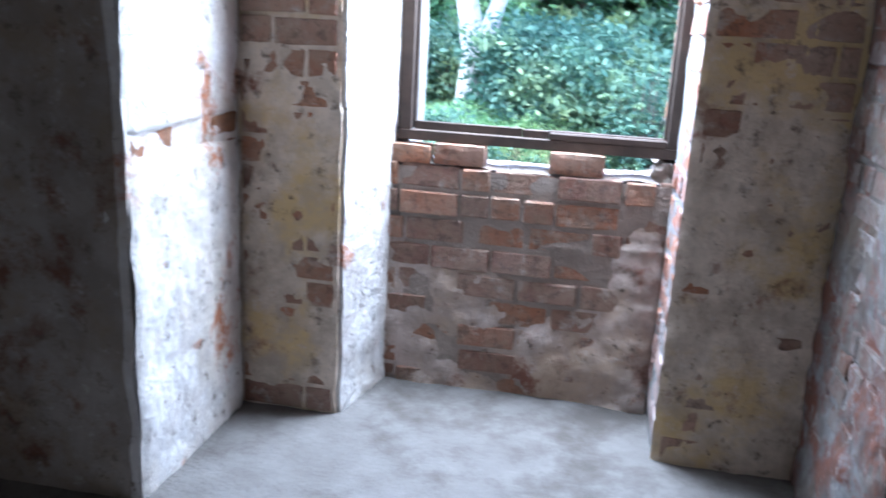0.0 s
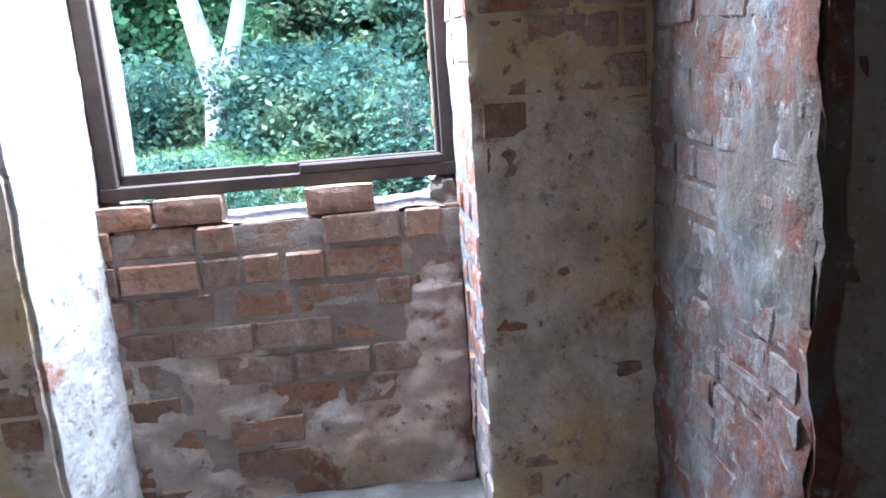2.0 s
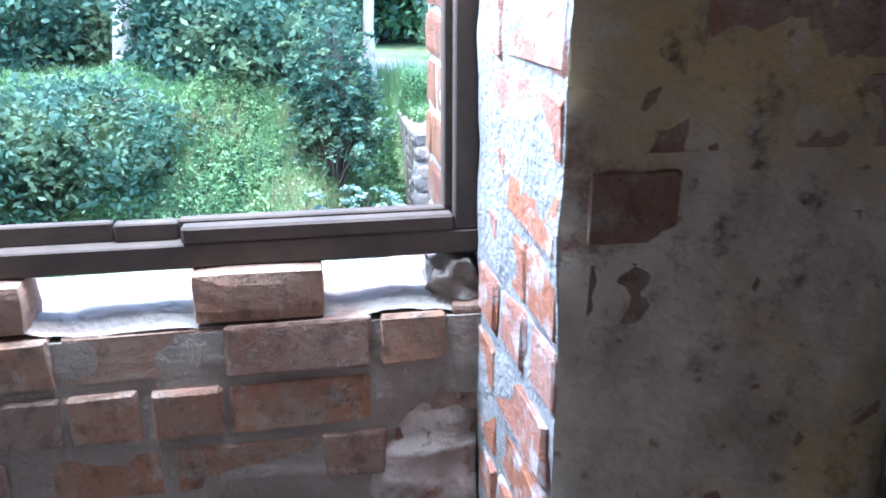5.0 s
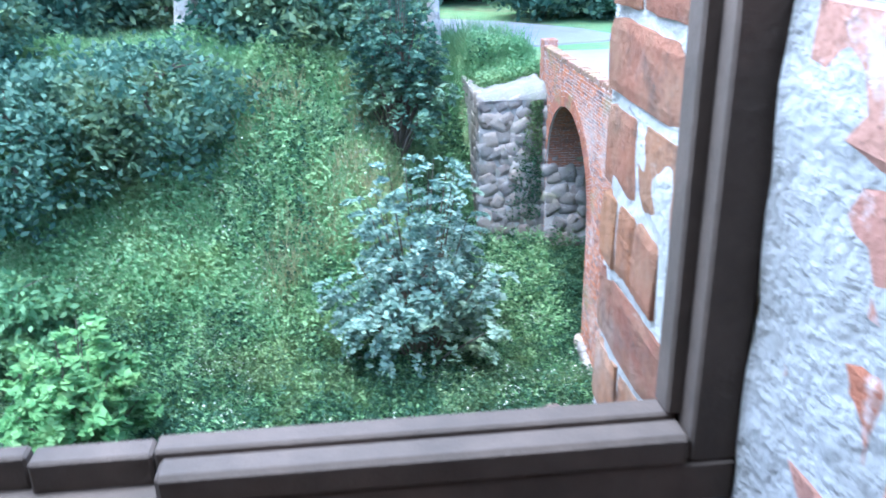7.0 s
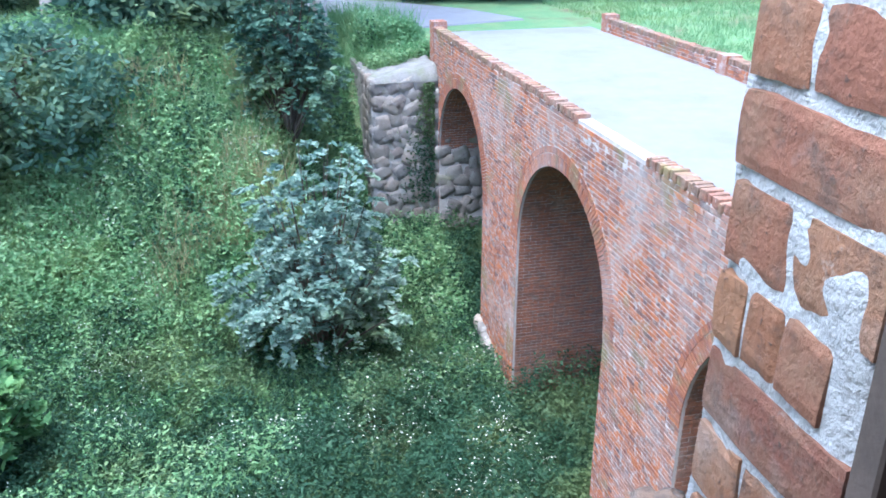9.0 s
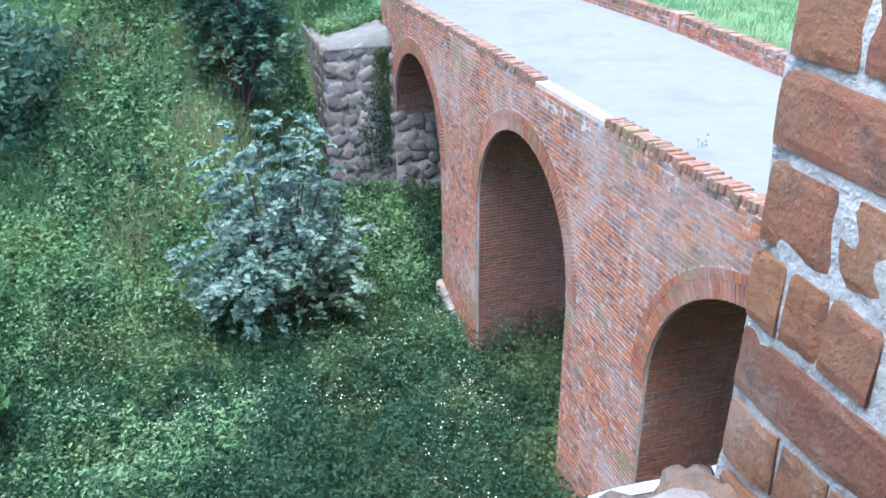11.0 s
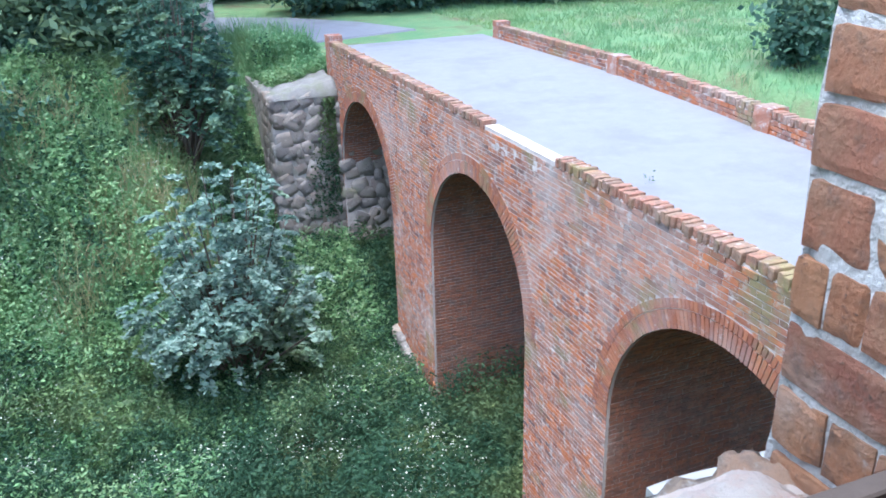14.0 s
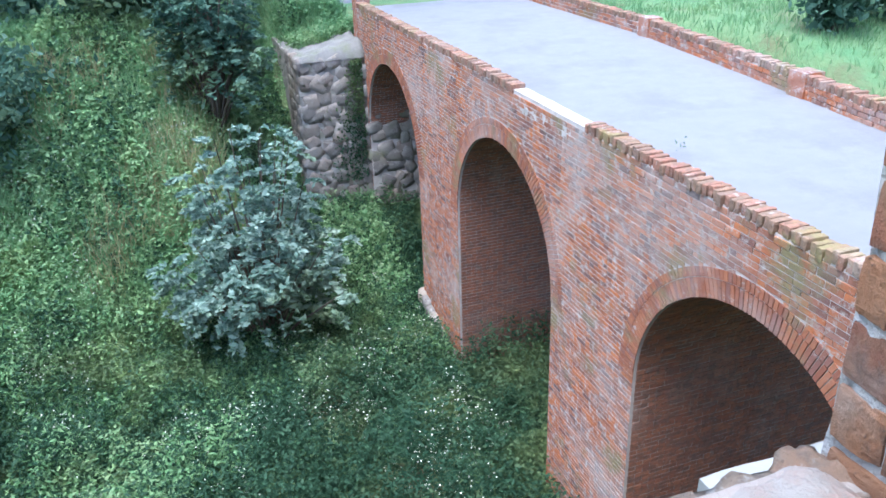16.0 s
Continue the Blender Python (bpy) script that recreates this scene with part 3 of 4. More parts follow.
beam("right_post", [(1.122, 1.17, 0.002, 0.066, 1.206, 2.895)], "")
beam("right_post_bead", [(1.106, 1.124, 0.03, 0.064, 1.243, 2.89)], "")
beam("top_rail", [(-0.065, 1.17, 0.0, 0.066, 2.895, 2.945)], "")

# ---- the ground ----
BX, DECK, PAR_TOP, FX = 6.34, -2.13, -1.70, 11.95
PIER0, PW, SPAN, CROWN = 8.46, 2.654, 4.574, -2.95
ABUT = 22.97


def smooth(t):
    t = np.clip(t, 0, 1)
    return t * t * (3 - 2 * t)


def height(x, y):
    x, y = np.asarray(x, dtype=float), np.asarray(y, dtype=float)
    right = smooth((x - 11.5) / 4)
    near = smooth((x - 1.2) / 3.0) * (1 - right)
    a, b = 17.0 - 9.5 * right + 1.0 * near, 25.5 - 10.0 * right + 5.0 * near
    h = -9.2 + 7.05 * smooth((y - a) / (b - a)) ** (0.85 + 0.5 * near)
    # level ground behind the abutment
    behind = smooth((x - 4.3) / 0.4) * smooth((y - 24.6) / 1.2) * (1 - right)
    h = h * (1 - behind) - 2.15 * behind
    h = h + 0.12 * np.sin(x * 0.9 + 1.3 * np.sin(y * 0.6)) * np.cos(y * 0.7) * (1 - smooth((y - 23) / 3))
    return h - 0.1 - 1.0 * smooth((y - 40) / 120) * right


def axis_steps(lo, a, b, hi, fine):
    mid = np.arange(a, b + 1e-6, fine)
    out_l = a - np.cumsum(np.geomspace(fine, abs(lo - a) / 3, 14))
    out_r = b + np.cumsum(np.geomspace(fine, abs(hi - b) / 3, 14))
    return np.concatenate([out_l[::-1], mid, out_r])


gx, gy = axis_steps(-900, -22, 34, 900, 0.45), axis_steps(-900, 0, 44, 900, 0.45)
X, Y = np.meshgrid(gx, gy)
V = np.stack([X, Y, height(X, Y)], axis=-1).reshape(-1, 3)
i, j = np.meshgrid(np.arange(len(gx) - 1), np.arange(len(gy) - 1))
a0 = (j * len(gx) + i).ravel()
ground = structure("ground", quick("ground", V, np.stack([a0, a0 + 1, a0 + 1 + len(gx), a0 + len(gx)], axis=1), "ground", True), "overgrown moat and meadow ground", "ground")

# ---- the brick bridge ----
bridge = tagged(new("bridge"), "red brick arched bridge over the overgrown moat", "bridge")
R = SPAN / 2
SPRING = CROWN - R
CENTRES = [PIER0 - SPAN / 2, PIER0 + PW + SPAN / 2, PIER0 + 2 * PW + 1.5 * SPAN]
Y0, Y1, Z0, ZT = WALL_OUT - 0.02, 23.9, -10.4, -2.135


def far_side(y):
    """The inner line of the far parapet, which flares towards the road."""
    return float(np.interp(y, (0.3, 9.2, 12.6, 17.4, 25.2), (10.3, 10.95, 11.42, 11.92, 11.95)))


def vault(y):
    """The underside of the bridge above y, or None over a pier."""
    for c in CENTRES:
        if abs(y - c) < R - 1e-6:
            return SPRING + math.sqrt(max(0, R * R - (y - c) ** 2))
    return None


ys = [Y0]
for c in CENTRES:
    ys += [c - R, *(c - R * math.cos(math.pi * k / 36) for k in range(37)), c + R]
ys.append(Y1)
prof = []
for n_, y in enumerate(ys):
    first = n_ > 0 and abs(ys[n_ - 1] - y) < 1e-6
    edge = any(abs(abs(y - c) - R) < 1e-6 for c in CENTRES)
    if edge:
        left_edge = any(abs(y - c + R) < 1e-6 for c in CENTRES)
        prof.append((y, (SPRING if first else Z0) if left_edge else (Z0 if first else SPRING)))
    else:
        zv = vault(y)
        prof.append((y, Z0 if zv is None else zv))
V, Q = [], []
XA, XB = BX + 0.007, FX + 0.26
for y, zb in prof:
    V += [(XA, y, zb), (XB, y, zb), (XB, y, ZT), (XA, y, ZT)]
for k in range(len(prof) - 1):
    p, q = 4 * k, 4 * k + 4
    Q += [(p, p + 1, q + 1, q), (p + 1, p + 2, q + 2, q + 1), (p + 2, p + 3, q + 3, q + 2), (p + 3, p, q, q + 3)]
body = part("bridge_core", quick("bridge_core", V, Q, "bridge_mortar"), bridge)


def oriented(rows):
    """Boxes given by centre and three half axes."""
    r = np.asarray(rows, dtype=float).reshape(-1, 4, 3)
    s = np.array([[-1, -1, -1], [1, -1, -1], [1, 1, -1], [-1, 1, -1], [-1, -1, 1], [1, -1, 1], [1, 1, 1], [-1, 1, 1]])
    v = r[:, None, 0] + np.einsum("ks,nsc->nkc", s, r[:, 1:])
    q = (BOX[None] + 8 * np.arange(len(r))[:, None, None]).reshape(-1, 4)
    return v.reshape(-1, 3), q


RING = 0.40
nrng = np.random.default_rng(4)
face_rows, piece_rows = [], []
PITCH, LONG = 0.079, 0.262
for k in range(int((ZT - Z0) / PITCH)):
    zc = ZT - 0.01 - (k + 0.5) * PITCH
    blocked = []
    for c in CENTRES:
        d = zc - SPRING
        if d < 0:
            blocked.append((c - R, c + R))
        elif d < R + RING:
            hw = math.sqrt((R + RING) ** 2 - d * d)
            blocked.append((c - hw, c + hw))
    y = Y0 - (LONG / 2 if k % 2 else 0)
    header = k % 2 == 0
    while y < Y1:
        wide = LONG * (0.5 if header and (int(y / LONG) % 2) else 1.0)
        lo, hi = y + 0.005, y + wide - 0.006
        for b0, b1 in blocked:
            if lo < b1 and hi > b0:
                if lo < b0:
                    hi = b0 - 0.004
                elif hi > b1:
                    lo = b1 + 0.004
                else:
                    hi = lo
        if hi - lo > 0.03:
            row = (lo, hi, zc - 0.0325 + nrng.uniform(-0.002, 0.002), zc + 0.0325, nrng.uniform(-0.004, 0.004))
            (piece_rows if 8.7 < y < 11.0 and -5.3 < zc < -3.0 and wide > 0.2 else face_rows).append(row)
        y += wide
rows = [(BX + e, BX + 0.06, a, c, z0, z1) for a, c, z0, z1, e in face_rows + piece_rows[300:]]
part("brick_facing", quick("brick_facing", *boxes(rows), "bridge_brick"), bridge, "weathered red brick courses with lime joints")["kind"] = "stuff"
PIECE = [worn_box("brick", 0.06, 0.25, 0.065, "bridge_piece", 0.004, 80 + s) for s in range(4)]
# the ring bricks round each arch, in two rows
ring_rows = []
for c in CENTRES:
    for r0, r1 in ((R + 0.002, R + 0.255), (R + 0.267, R + RING - 0.005)):
        n_ = int(math.pi * (r0 + r1) / 2 / 0.078)
        for k in range(n_):
            w = math.pi * (k + 0.5) / n_
            rad, tan = Vector((0, math.cos(w), math.sin(w))), Vector((0, -math.sin(w), math.cos(w)))
            mid = Vector((BX + 0.02 + nrng.uniform(-0.004, 0.003), c, SPRING)) + rad * (r0 + r1) / 2
            ring_rows.append((mid, (0.03, 0, 0), tan * (math.pi * (r0 + r1) / 2 / n_ / 2 - 0.008), rad * (r1 - r0) / 2))
part("arch_ring", quick("arch_ring", *oriented(ring_rows), "voussoir"), bridge, "brighter red radial arch bricks")["kind"] = "stuff"
# brick linings under the arches and on the pier sides
line_rows = []
for c in CENTRES:
    n_ = int(math.pi * R / 0.079)
    for k in range(n_):
        w = math.pi * (k + 0.5) / n_
        rad, tan = Vector((0, math.cos(w), math.sin(w))), Vector((0, -math.sin(w), math.cos(w)))
        x = BX + 0.06 - (0.131 if k % 2 else 0)
        while x < FX:
            x0 = max(x, BX + 0.055)
            mid = Vector(((x0 + x + 0.25) / 2, c, SPRING)) + rad * (R + 0.012 + nrng.uniform(-0.012, 0.003))
            line_rows.append((mid, ((x + 0.25 - x0) / 2, 0, 0), tan * 0.033, rad * 0.02))
            x += 0.262
    for k in range(int((SPRING - Z0) / PITCH)):
        zc = SPRING - (k + 0.5) * PITCH
        x = BX + 0.06 - (0.131 if k % 2 else 0)
        while x < FX:
            x0 = max(x, BX + 0.055)
            for side in (-1, 1) if c < CENTRES[2] else (-1,):
                line_rows.append((((x0 + x + 0.25) / 2, c + side * (R + 0.012 + nrng.uniform(-0.010, 0.003)), zc), ((x + 0.25 - x0) / 2, 0, 0), (0, 0.02, 0), (0, 0, 0.033)))
            x += 0.262
part("arch_lining", quick("arch_lining", *oriented(line_rows), "soffit_brick"), bridge, "dark red brick lining under the arches")["kind"] = "stuff"
# deck and parapets
V, Q = [], []
for k, y in enumerate(np.linspace(Y0, 25.2, 27)):
    for x in (BX + 0.26, far_side(y) + 0.02):
        V += [(x, y, ZT - 0.02), (x, y, ZT + 0.005)]
    if k:
        p = 4 * k
        Q += [(p - 3, p - 1, p + 3, p + 1), (p - 4, p, p + 2, p - 2), (p - 4, p - 3, p + 1, p), (p - 2, p + 2, p + 3, p - 1)]
part("deck", quick("deck", V, Q, "asphalt"), bridge, "pale worn road surface")
DECK = ZT + 0.005
PARAPET = [worn_box("parapet_brick", 0.26, 0.25, 0.066, "bridge_piece", 0.005, 70 + s) for s in range(5)]
NEAR_END, FAR_END = 23.5, 23.9
for side, y1 in ((0, NEAR_END), (1, FAR_END)):
    line_x = far_side if side else (lambda y: BX)
    for k in range(3):
        y = 0.3 + 0.131 * (k % 2)
        while y + 0.25 < y1:
            b = part("parapet_brick", rng.choice(PARAPET), bridge)
            b.location = (line_x(y) + 0.13 + rng.uniform(-0.004, 0.004), y + 0.125, DECK + 0.03 + k * 0.094)
            b.scale = (1, 1, 1.25)
            b.rotation_euler = (0, 0, -math.atan2(line_x(y + 0.3) - line_x(y), 0.3))
            y += 0.262
    V, Q = [], []
    for k, y in enumerate(np.linspace(0.3, y1, 24)):
        x = line_x(y)
        V += [(x + 0.010, y, DECK - 0.05), (x + 0.25, y, DECK - 0.05), (x + 0.25, y, PAR_TOP - 0.14), (x + 0.010, y, PAR_TOP - 0.14)]
        if k:
            p, q = 4 * k - 4, 4 * k
            Q += [(p, p + 1, q + 1, q), (p + 1, p + 2, q + 2, q + 1), (p + 2, p + 3, q + 3, q + 2), (p + 3, p, q, q + 3)]
    part("parapet_core", quick("parapet_core", V, Q, "bridge_mortar"), bridge)
for x0, y0, top in ((BX - 0.02, NEAR_END, -1.57), (far_side(FAR_END) - 0.02, FAR_END, -1.6), (far_side(17.2) - 0.08, 17.0, -1.68), (far_side(11.2) - 0.08, 11.0, -1.68)):
    part("end_post", slab("end_post", x0, x0 + 0.42, y0, y0 + 0.42, -3.0, top, "bridge_brick", 0.08, 0.015), bridge, "stubby brick parapet post")
COPE = [old_brick("coping_brick", 0.27, 0.094, 0.15, "coping", 90 + s, 0.012, 3) for s in range(6)]
for side, y, y1 in ((0, 0.35, NEAR_END - 0.04), (1, 0.9, FAR_END - 0.04)):
    line_x = far_side if side else (lambda y: BX)
    while y < y1:
        if (side or not 10.2 < y < 12.7) and rng.random() > 0.012:
            b = part("coping_brick", rng.choice(COPE), bridge)
            b.location = (line_x(y) + 0.125 + rng.uniform(-0.03, 0.02), y, PAR_TOP - 0.08 + rng.uniform(-0.016, 0.010) - (0.035 if rng.random() < 0.07 else 0))
            b.rotation_euler = (rng.uniform(-0.06, 0.06), rng.uniform(-0.04, 0.04), rng.uniform(-0.07, 0.07) - math.atan2(line_x(y + 0.3) - line_x(y), 0.3))
            b.scale = (1, rng.uniform(0.9, 1.05), 1)
        y += 0.098 + rng.uniform(-0.004, 0.006)
part("coping_bed", slab("coping_bed", BX + 0.005, BX + 0.25, 10.15, 12.75, DECK - 0.01, PAR_TOP - 0.10, "bridge_mortar", 0.05, 0.014), bridge, "bare pale mortar bed where coping bricks are lost")
for lo, hi, z0, z1, e in piece_rows[:300]:
    b = part("brick", rng.choice(PIECE), bridge)
    b.location = (BX + 0.03 + e, (lo + hi) / 2, (z0 + z1) / 2)
    b.scale = (1, (hi - lo) / 0.25, 1)
# stone footing of the far pier
for k in range(9):
    b = part("footing_stone", rock("footing_stone", 0.4, 0.46, 0.36, "stone", 120 + k), bridge)
    b.location = (BX + 0.05, 18.3 - 0.3 * k, -8.65 - 0.10 * k + rng.uniform(-0.05, 0.05))

# ---- fieldstone abutment ----
abutment = tagged(new("abutment"), "grey fieldstone abutment wall at the bridge's end", "stone wall")
AX, AT = 4.33, -3.11
part("abutment_core", slab("abutment_core", AX + 0.03, FX + 0.2, ABUT + 0.03, 27.0, -10.0, AT, "stone_mortar", 0.10, 0.03), abutment)
STONES = [rock("stone", 0.50, 0.22, 0.43, "stone", 140 + s, 0.42, 0.10) for s in range(12)]
count = 0
z = AT - 0.15
while z > -9.0 and count < 290:
    x = AX + rng.uniform(0, 0.1)
    while x < 9.6:
        w = rng.uniform(0.26, 0.56)
        if count < 290:
            b = part("stone", rng.choice(STONES), abutment)
            b.location = (x + w / 2, (ABUT + 0.122 if x + w / 2 < BX else CENTRES[2] + R + 0.09) + rng.uniform(-0.015, 0.01), z + rng.uniform(-0.13, 0.13))
            b.rotation_euler = (0, rng.uniform(-0.6, 0.6), rng.uniform(-0.15, 0.15))
            b.scale = (w / 0.42, 1, rng.uniform(0.8, 1.2))
            count += 1
        x += w + 0.03
    if z > -7:
        for k in range(3):
            b = part("stone", rng.choice(STONES), abutment)
            b.location = (AX + 0.10, ABUT + 0.35 + 0.55 * k + rng.uniform(-0.1, 0.1), z + rng.uniform(-0.05, 0.05))
            b.rotation_euler = (0, rng.uniform(-0.3, 0.3), radians(90))
            count += 1
    z -= 0.33



def cap_height(x, y):
    return AT + 0.01 + 0.20 * (x - AX) + 0.02 * (y - ABUT)


V, Q = [], []
for j in range(27):
    for i in range(22):
        x, y = AX + 2.06 * i / 21, ABUT - 0.02 + 2.7 * j / 26
        low = i in (0, 21) or j in (0, 26)
        z = cap_height(x, y) + 0.09 * noise.noise(Vector((x * 2.2, y * 2.2, 3))) + 0.04 * noise.noise(Vector((x * 7, y * 7, 9)))
        V.append((x, y, min(AT - 0.06, z) if low else z))
        if i and j:
            p = j * 22 + i
            Q.append((p - 23, p - 22, p, p - 1))
part("mortar_cap", quick("mortar_cap", V, Q, "sill_cap", True), abutment, "pale weathered mortar cap sloping up to the bridge")

# ---- the road beyond ----
line = [(8.9, 25.1), (8.6, 27.5), (7.6, 30), (5.8, 32.4), (3, 34.3), (-2, 36), (-10, 37.5), (-30, 39)]
V, Q = [], []
for k, (x, y) in enumerate(line):
    p, q = Vector(line[max(k - 1, 0)]), Vector(line[min(k + 1, len(line) - 1)])
    d = (q - p).normalized()
    for s in (-2.1, 2.1):
        for dz in (0.06, -0.2):
            px, py = x - d.y * s, y + d.x * s
            V.append((px, py, float(height(px, py)) + dz))
for k in range(len(line) - 1):
    p, q = 4 * k, 4 * k + 4
    Q += [(p + 2, p, q, q + 2), (p, p + 1, q + 1, q), (p + 3, p + 2, q + 2, q + 3)]
structure("road", quick("road", V, Q, "asphalt"), "pale grey country road beyond the bridge", "road")

# ---- plants ----
grng = np.random.default_rng(11)


def clear(x, y):
    """Where plants may stand: off the bridge, the abutment, the road and the castle wall."""
    under_arch = np.zeros(np.shape(x), dtype=bool)
    for c in CENTRES:
        under_arch |= (np.abs(y - c) < R - 0.15) & (x < 10)
    on = (x > BX - 0.2) & (x < FX + 0.6) & (y < 24.2) & ~(under_arch & (y < ABUT - 0.1))
    on |= (x > AX - 0.1) & (x < FX + 0.6) & (y > ABUT - 0.1) & (y < 24.6)
    for (ax, ay), (bx, by) in zip(line, line[1:]):
        dx, dy = bx - ax, by - ay
        t = np.clip(((x - ax) * dx + (y - ay) * dy) / (dx * dx + dy * dy), 0, 1)
        on |= (x - ax - t * dx) ** 2 + (y - ay - t * dy) ** 2 < 2.4 ** 2
    return ~on & (y > 1.0)


def patchy(x, y, s, k):
    return np.array([noise.noise(Vector((a * s, b * s, k))) for a, b in zip(x, y)])


def weeds(name, n, area, tall, leaves, size, mat, label, mask=None, slim=0.42):
    x, y = grng.uniform(area[0], area[1], n), grng.uniform(area[2], area[3], n)
    ok = clear(x, y)
    if mask is not None:
        ok &= mask(x, y)
    x, y = x[ok], y[ok]
    h = tall * grng.uniform(0.5, 1.2, len(x)) * (1 + 0.9 * patchy(x, y, 0.55, 2.0))
    base = np.stack([x, y, height(x, y)], axis=1)
    t = grng.uniform(0.15, 1.0, (len(x), leaves))
    spread = 0.20 * (1.25 - t) * tall
    pos = base[:, None] + np.stack([grng.normal(size=t.shape) * spread, grng.normal(size=t.shape) * spread, t * h[:, None]], axis=-1)
    v, q = leaf_quads(pos.reshape(-1, 3), size, grng, 0.35, slim)
    return thing(name, quick(name, v, q, mat), label, "plants", "", "stuff")


def blades(name, n, area, tall, mat, label, mask=None, per=7):
    x, y = grng.uniform(area[0], area[1], n), grng.uniform(area[2], area[3], n)
    ok = clear(x, y)
    if mask is not None:
        ok &= mask(x, y)
    x, y = np.repeat(x[ok], per), np.repeat(y[ok], per)
    x, y = x + grng.normal(size=len(x)) * 0.12, y + grng.normal(size=len(x)) * 0.12
    h = tall * grng.uniform(0.5, 1.3, len(x))
    b = np.stack([x, y, height(x, y) - 0.03], axis=1)
    lean = np.stack([grng.normal(size=len(x)) * 0.3, grng.normal(size=len(x)) * 0.3, np.ones(len(x))], axis=1) * h[:, None]
    w = grng.normal(size=(len(x), 3)) * (1, 1, 0)
    w *= 0.014 / (np.linalg.norm(w, axis=1)[:, None] + 1e-9)
    v = np.stack([b - w, b + w, b + lean * 0.6 + w * 0.8, b + lean], axis=1).reshape(-1, 3)
    return thing(name, quick(name, v, np.arange(len(v)).reshape(-1, 4), mat), label, "grass", "", "stuff")


weeds("nettles", 26000, (-13, 10, 4, 18.8), 1.0, 17, 0.056, "weed", "dense dark green nettles filling the moat")
weeds("weeds", 23000, (-13, 6.3, 15.5, 27), 0.7, 14, 0.066, "grass", "mixed light green weeds on the moat bank")
weeds("bank_weeds", 2300, (-3, 5, 18, 26), 0.8, 12, 0.08, "weed", "dark green weeds on the bank", lambda x, y: patchy(x, y, 0.5, 7.0) > 0)
blades("tall_grass", 6000, (-14, 6.4, 16, 30), 0.8, "grass", "tall green grass on the moat bank")
blades("dry_grass", 900, (-2.5, 3.2, 18.5, 24), 0.85, "dry", "patches of dry straw-coloured grass", lambda x, y: patchy(x, y, 0.5, 3.0) > 0.05)
blades("abutment_grass", 3500, (3.4, 6.4, 24.6, 30), 0.32, "grass", "fresh green grass above the abutment")
blades("meadow_grass", 15000, (13, 40, 9, 46), 0.22, "grass", "short meadow grass beyond the bridge", per=6)
weeds("flowers", 3000, (-9, 6, 6, 22), 1.3, 9, 0.019, "flower", "white flower heads among the weeds", lambda x, y: patchy(x, y, 0.6, 9.0) > 0.10, 0.9)
weeds("arch_weeds", 2600, (2.6, 11, 18.3, 23.4), 0.7, 15, 0.06, "weed", "dark green weeds at the foot of the bridge and abutment")

weeds("pale_weeds", 8500, (-10, 1.0, 8, 20.5), 1.05, 13, 0.06, "grass", "lighter green weeds in patches among the nettles", lambda x, y: patchy(x, y, 0.4, 5.0) > 0.04)

# growth on the abutment's top, and moss and creeper down its corner by the arch
x, y = grng.uniform(AX + 0.15, BX + 0.1, 520), grng.uniform(ABUT + 1.2, 25.7, 520)
pos = np.repeat(np.stack([x, y, cap_height(x, y)], axis=1), 12, axis=0)
pos += np.abs(grng.normal(size=pos.shape)) * (0.07, 0.07, 0.16)
thing("abutment_weeds", quick("abutment_weeds", *leaf_quads(pos, 0.06, grng, 0.35, 0.4), "grass"), "fresh green weeds covering the abutment top", "plants", "", "stuff")
n = 1500
z = AT - 0.1 - 3.6 * grng.uniform(0, 1, n) ** 1.2
pos = np.stack([BX - 0.12 - np.abs(grng.normal(size=n)) * (0.16 + 0.10 * (AT - z)), ABUT - 0.01 - 0.06 * grng.uniform(0, 1, n), z], axis=1)
thing("creeper", quick("creeper", *leaf_quads(pos, 0.05, grng, 0.1, 0.5), "weed"), "dark green creeper on the abutment stones", "plants", "", "stuff")

# a few weeds rooted in the road's edge
tufts = np.array([(6.75, 9.1), (6.7, 10.2), (6.72, 10.9), (7.6, 9.6), (6.8, 8.3)])
pos = np.repeat(np.c_[tufts, np.full(len(tufts), DECK + 0.06)], 14, axis=0) + grng.normal(size=(70, 3)) * (0.05, 0.05, 0.05)
pos[:, 2] = np.maximum(pos[:, 2], DECK + 0.02)
thing("road_weeds", quick("road_weeds", *leaf_quads(pos, 0.035, grng, 0.1, 0.3), "weed"), "small weeds growing through the road edge", "plants", "", "stuff")


def crown(rx, ry, rz, clumps, leaves, size, mat, seed, droop=0.0, flat=0.2, spread=0.30, hollow=0.45):
    """Leaves in uneven clumps round an egg-shaped crown with gaps."""
    r = np.random.default_rng(seed)
    d = r.normal(size=(clumps, 3))
    d /= np.linalg.norm(d, axis=1)[:, None]
    rad = r.uniform(hollow, 1.0, clumps) ** 0.6 * r.uniform(0.75, 1.15, clumps)
    c = d * rad[:, None] * (rx, ry, rz)
    s = spread * r.uniform(0.6, 1.4, clumps)
    pos = c[:, None] + r.normal(size=(clumps, leaves, 3)) * s[:, None, None] * (1.25, 1.25, 0.55)
    out = np.linalg.norm(pos[..., :2] - c[:, None, :2], axis=-1)
    pos[..., 2] -= droop * out
    v, q = leaf_quads(pos.reshape(-1, 3), size, r, flat)
    return quick("crown", v, q, mat)


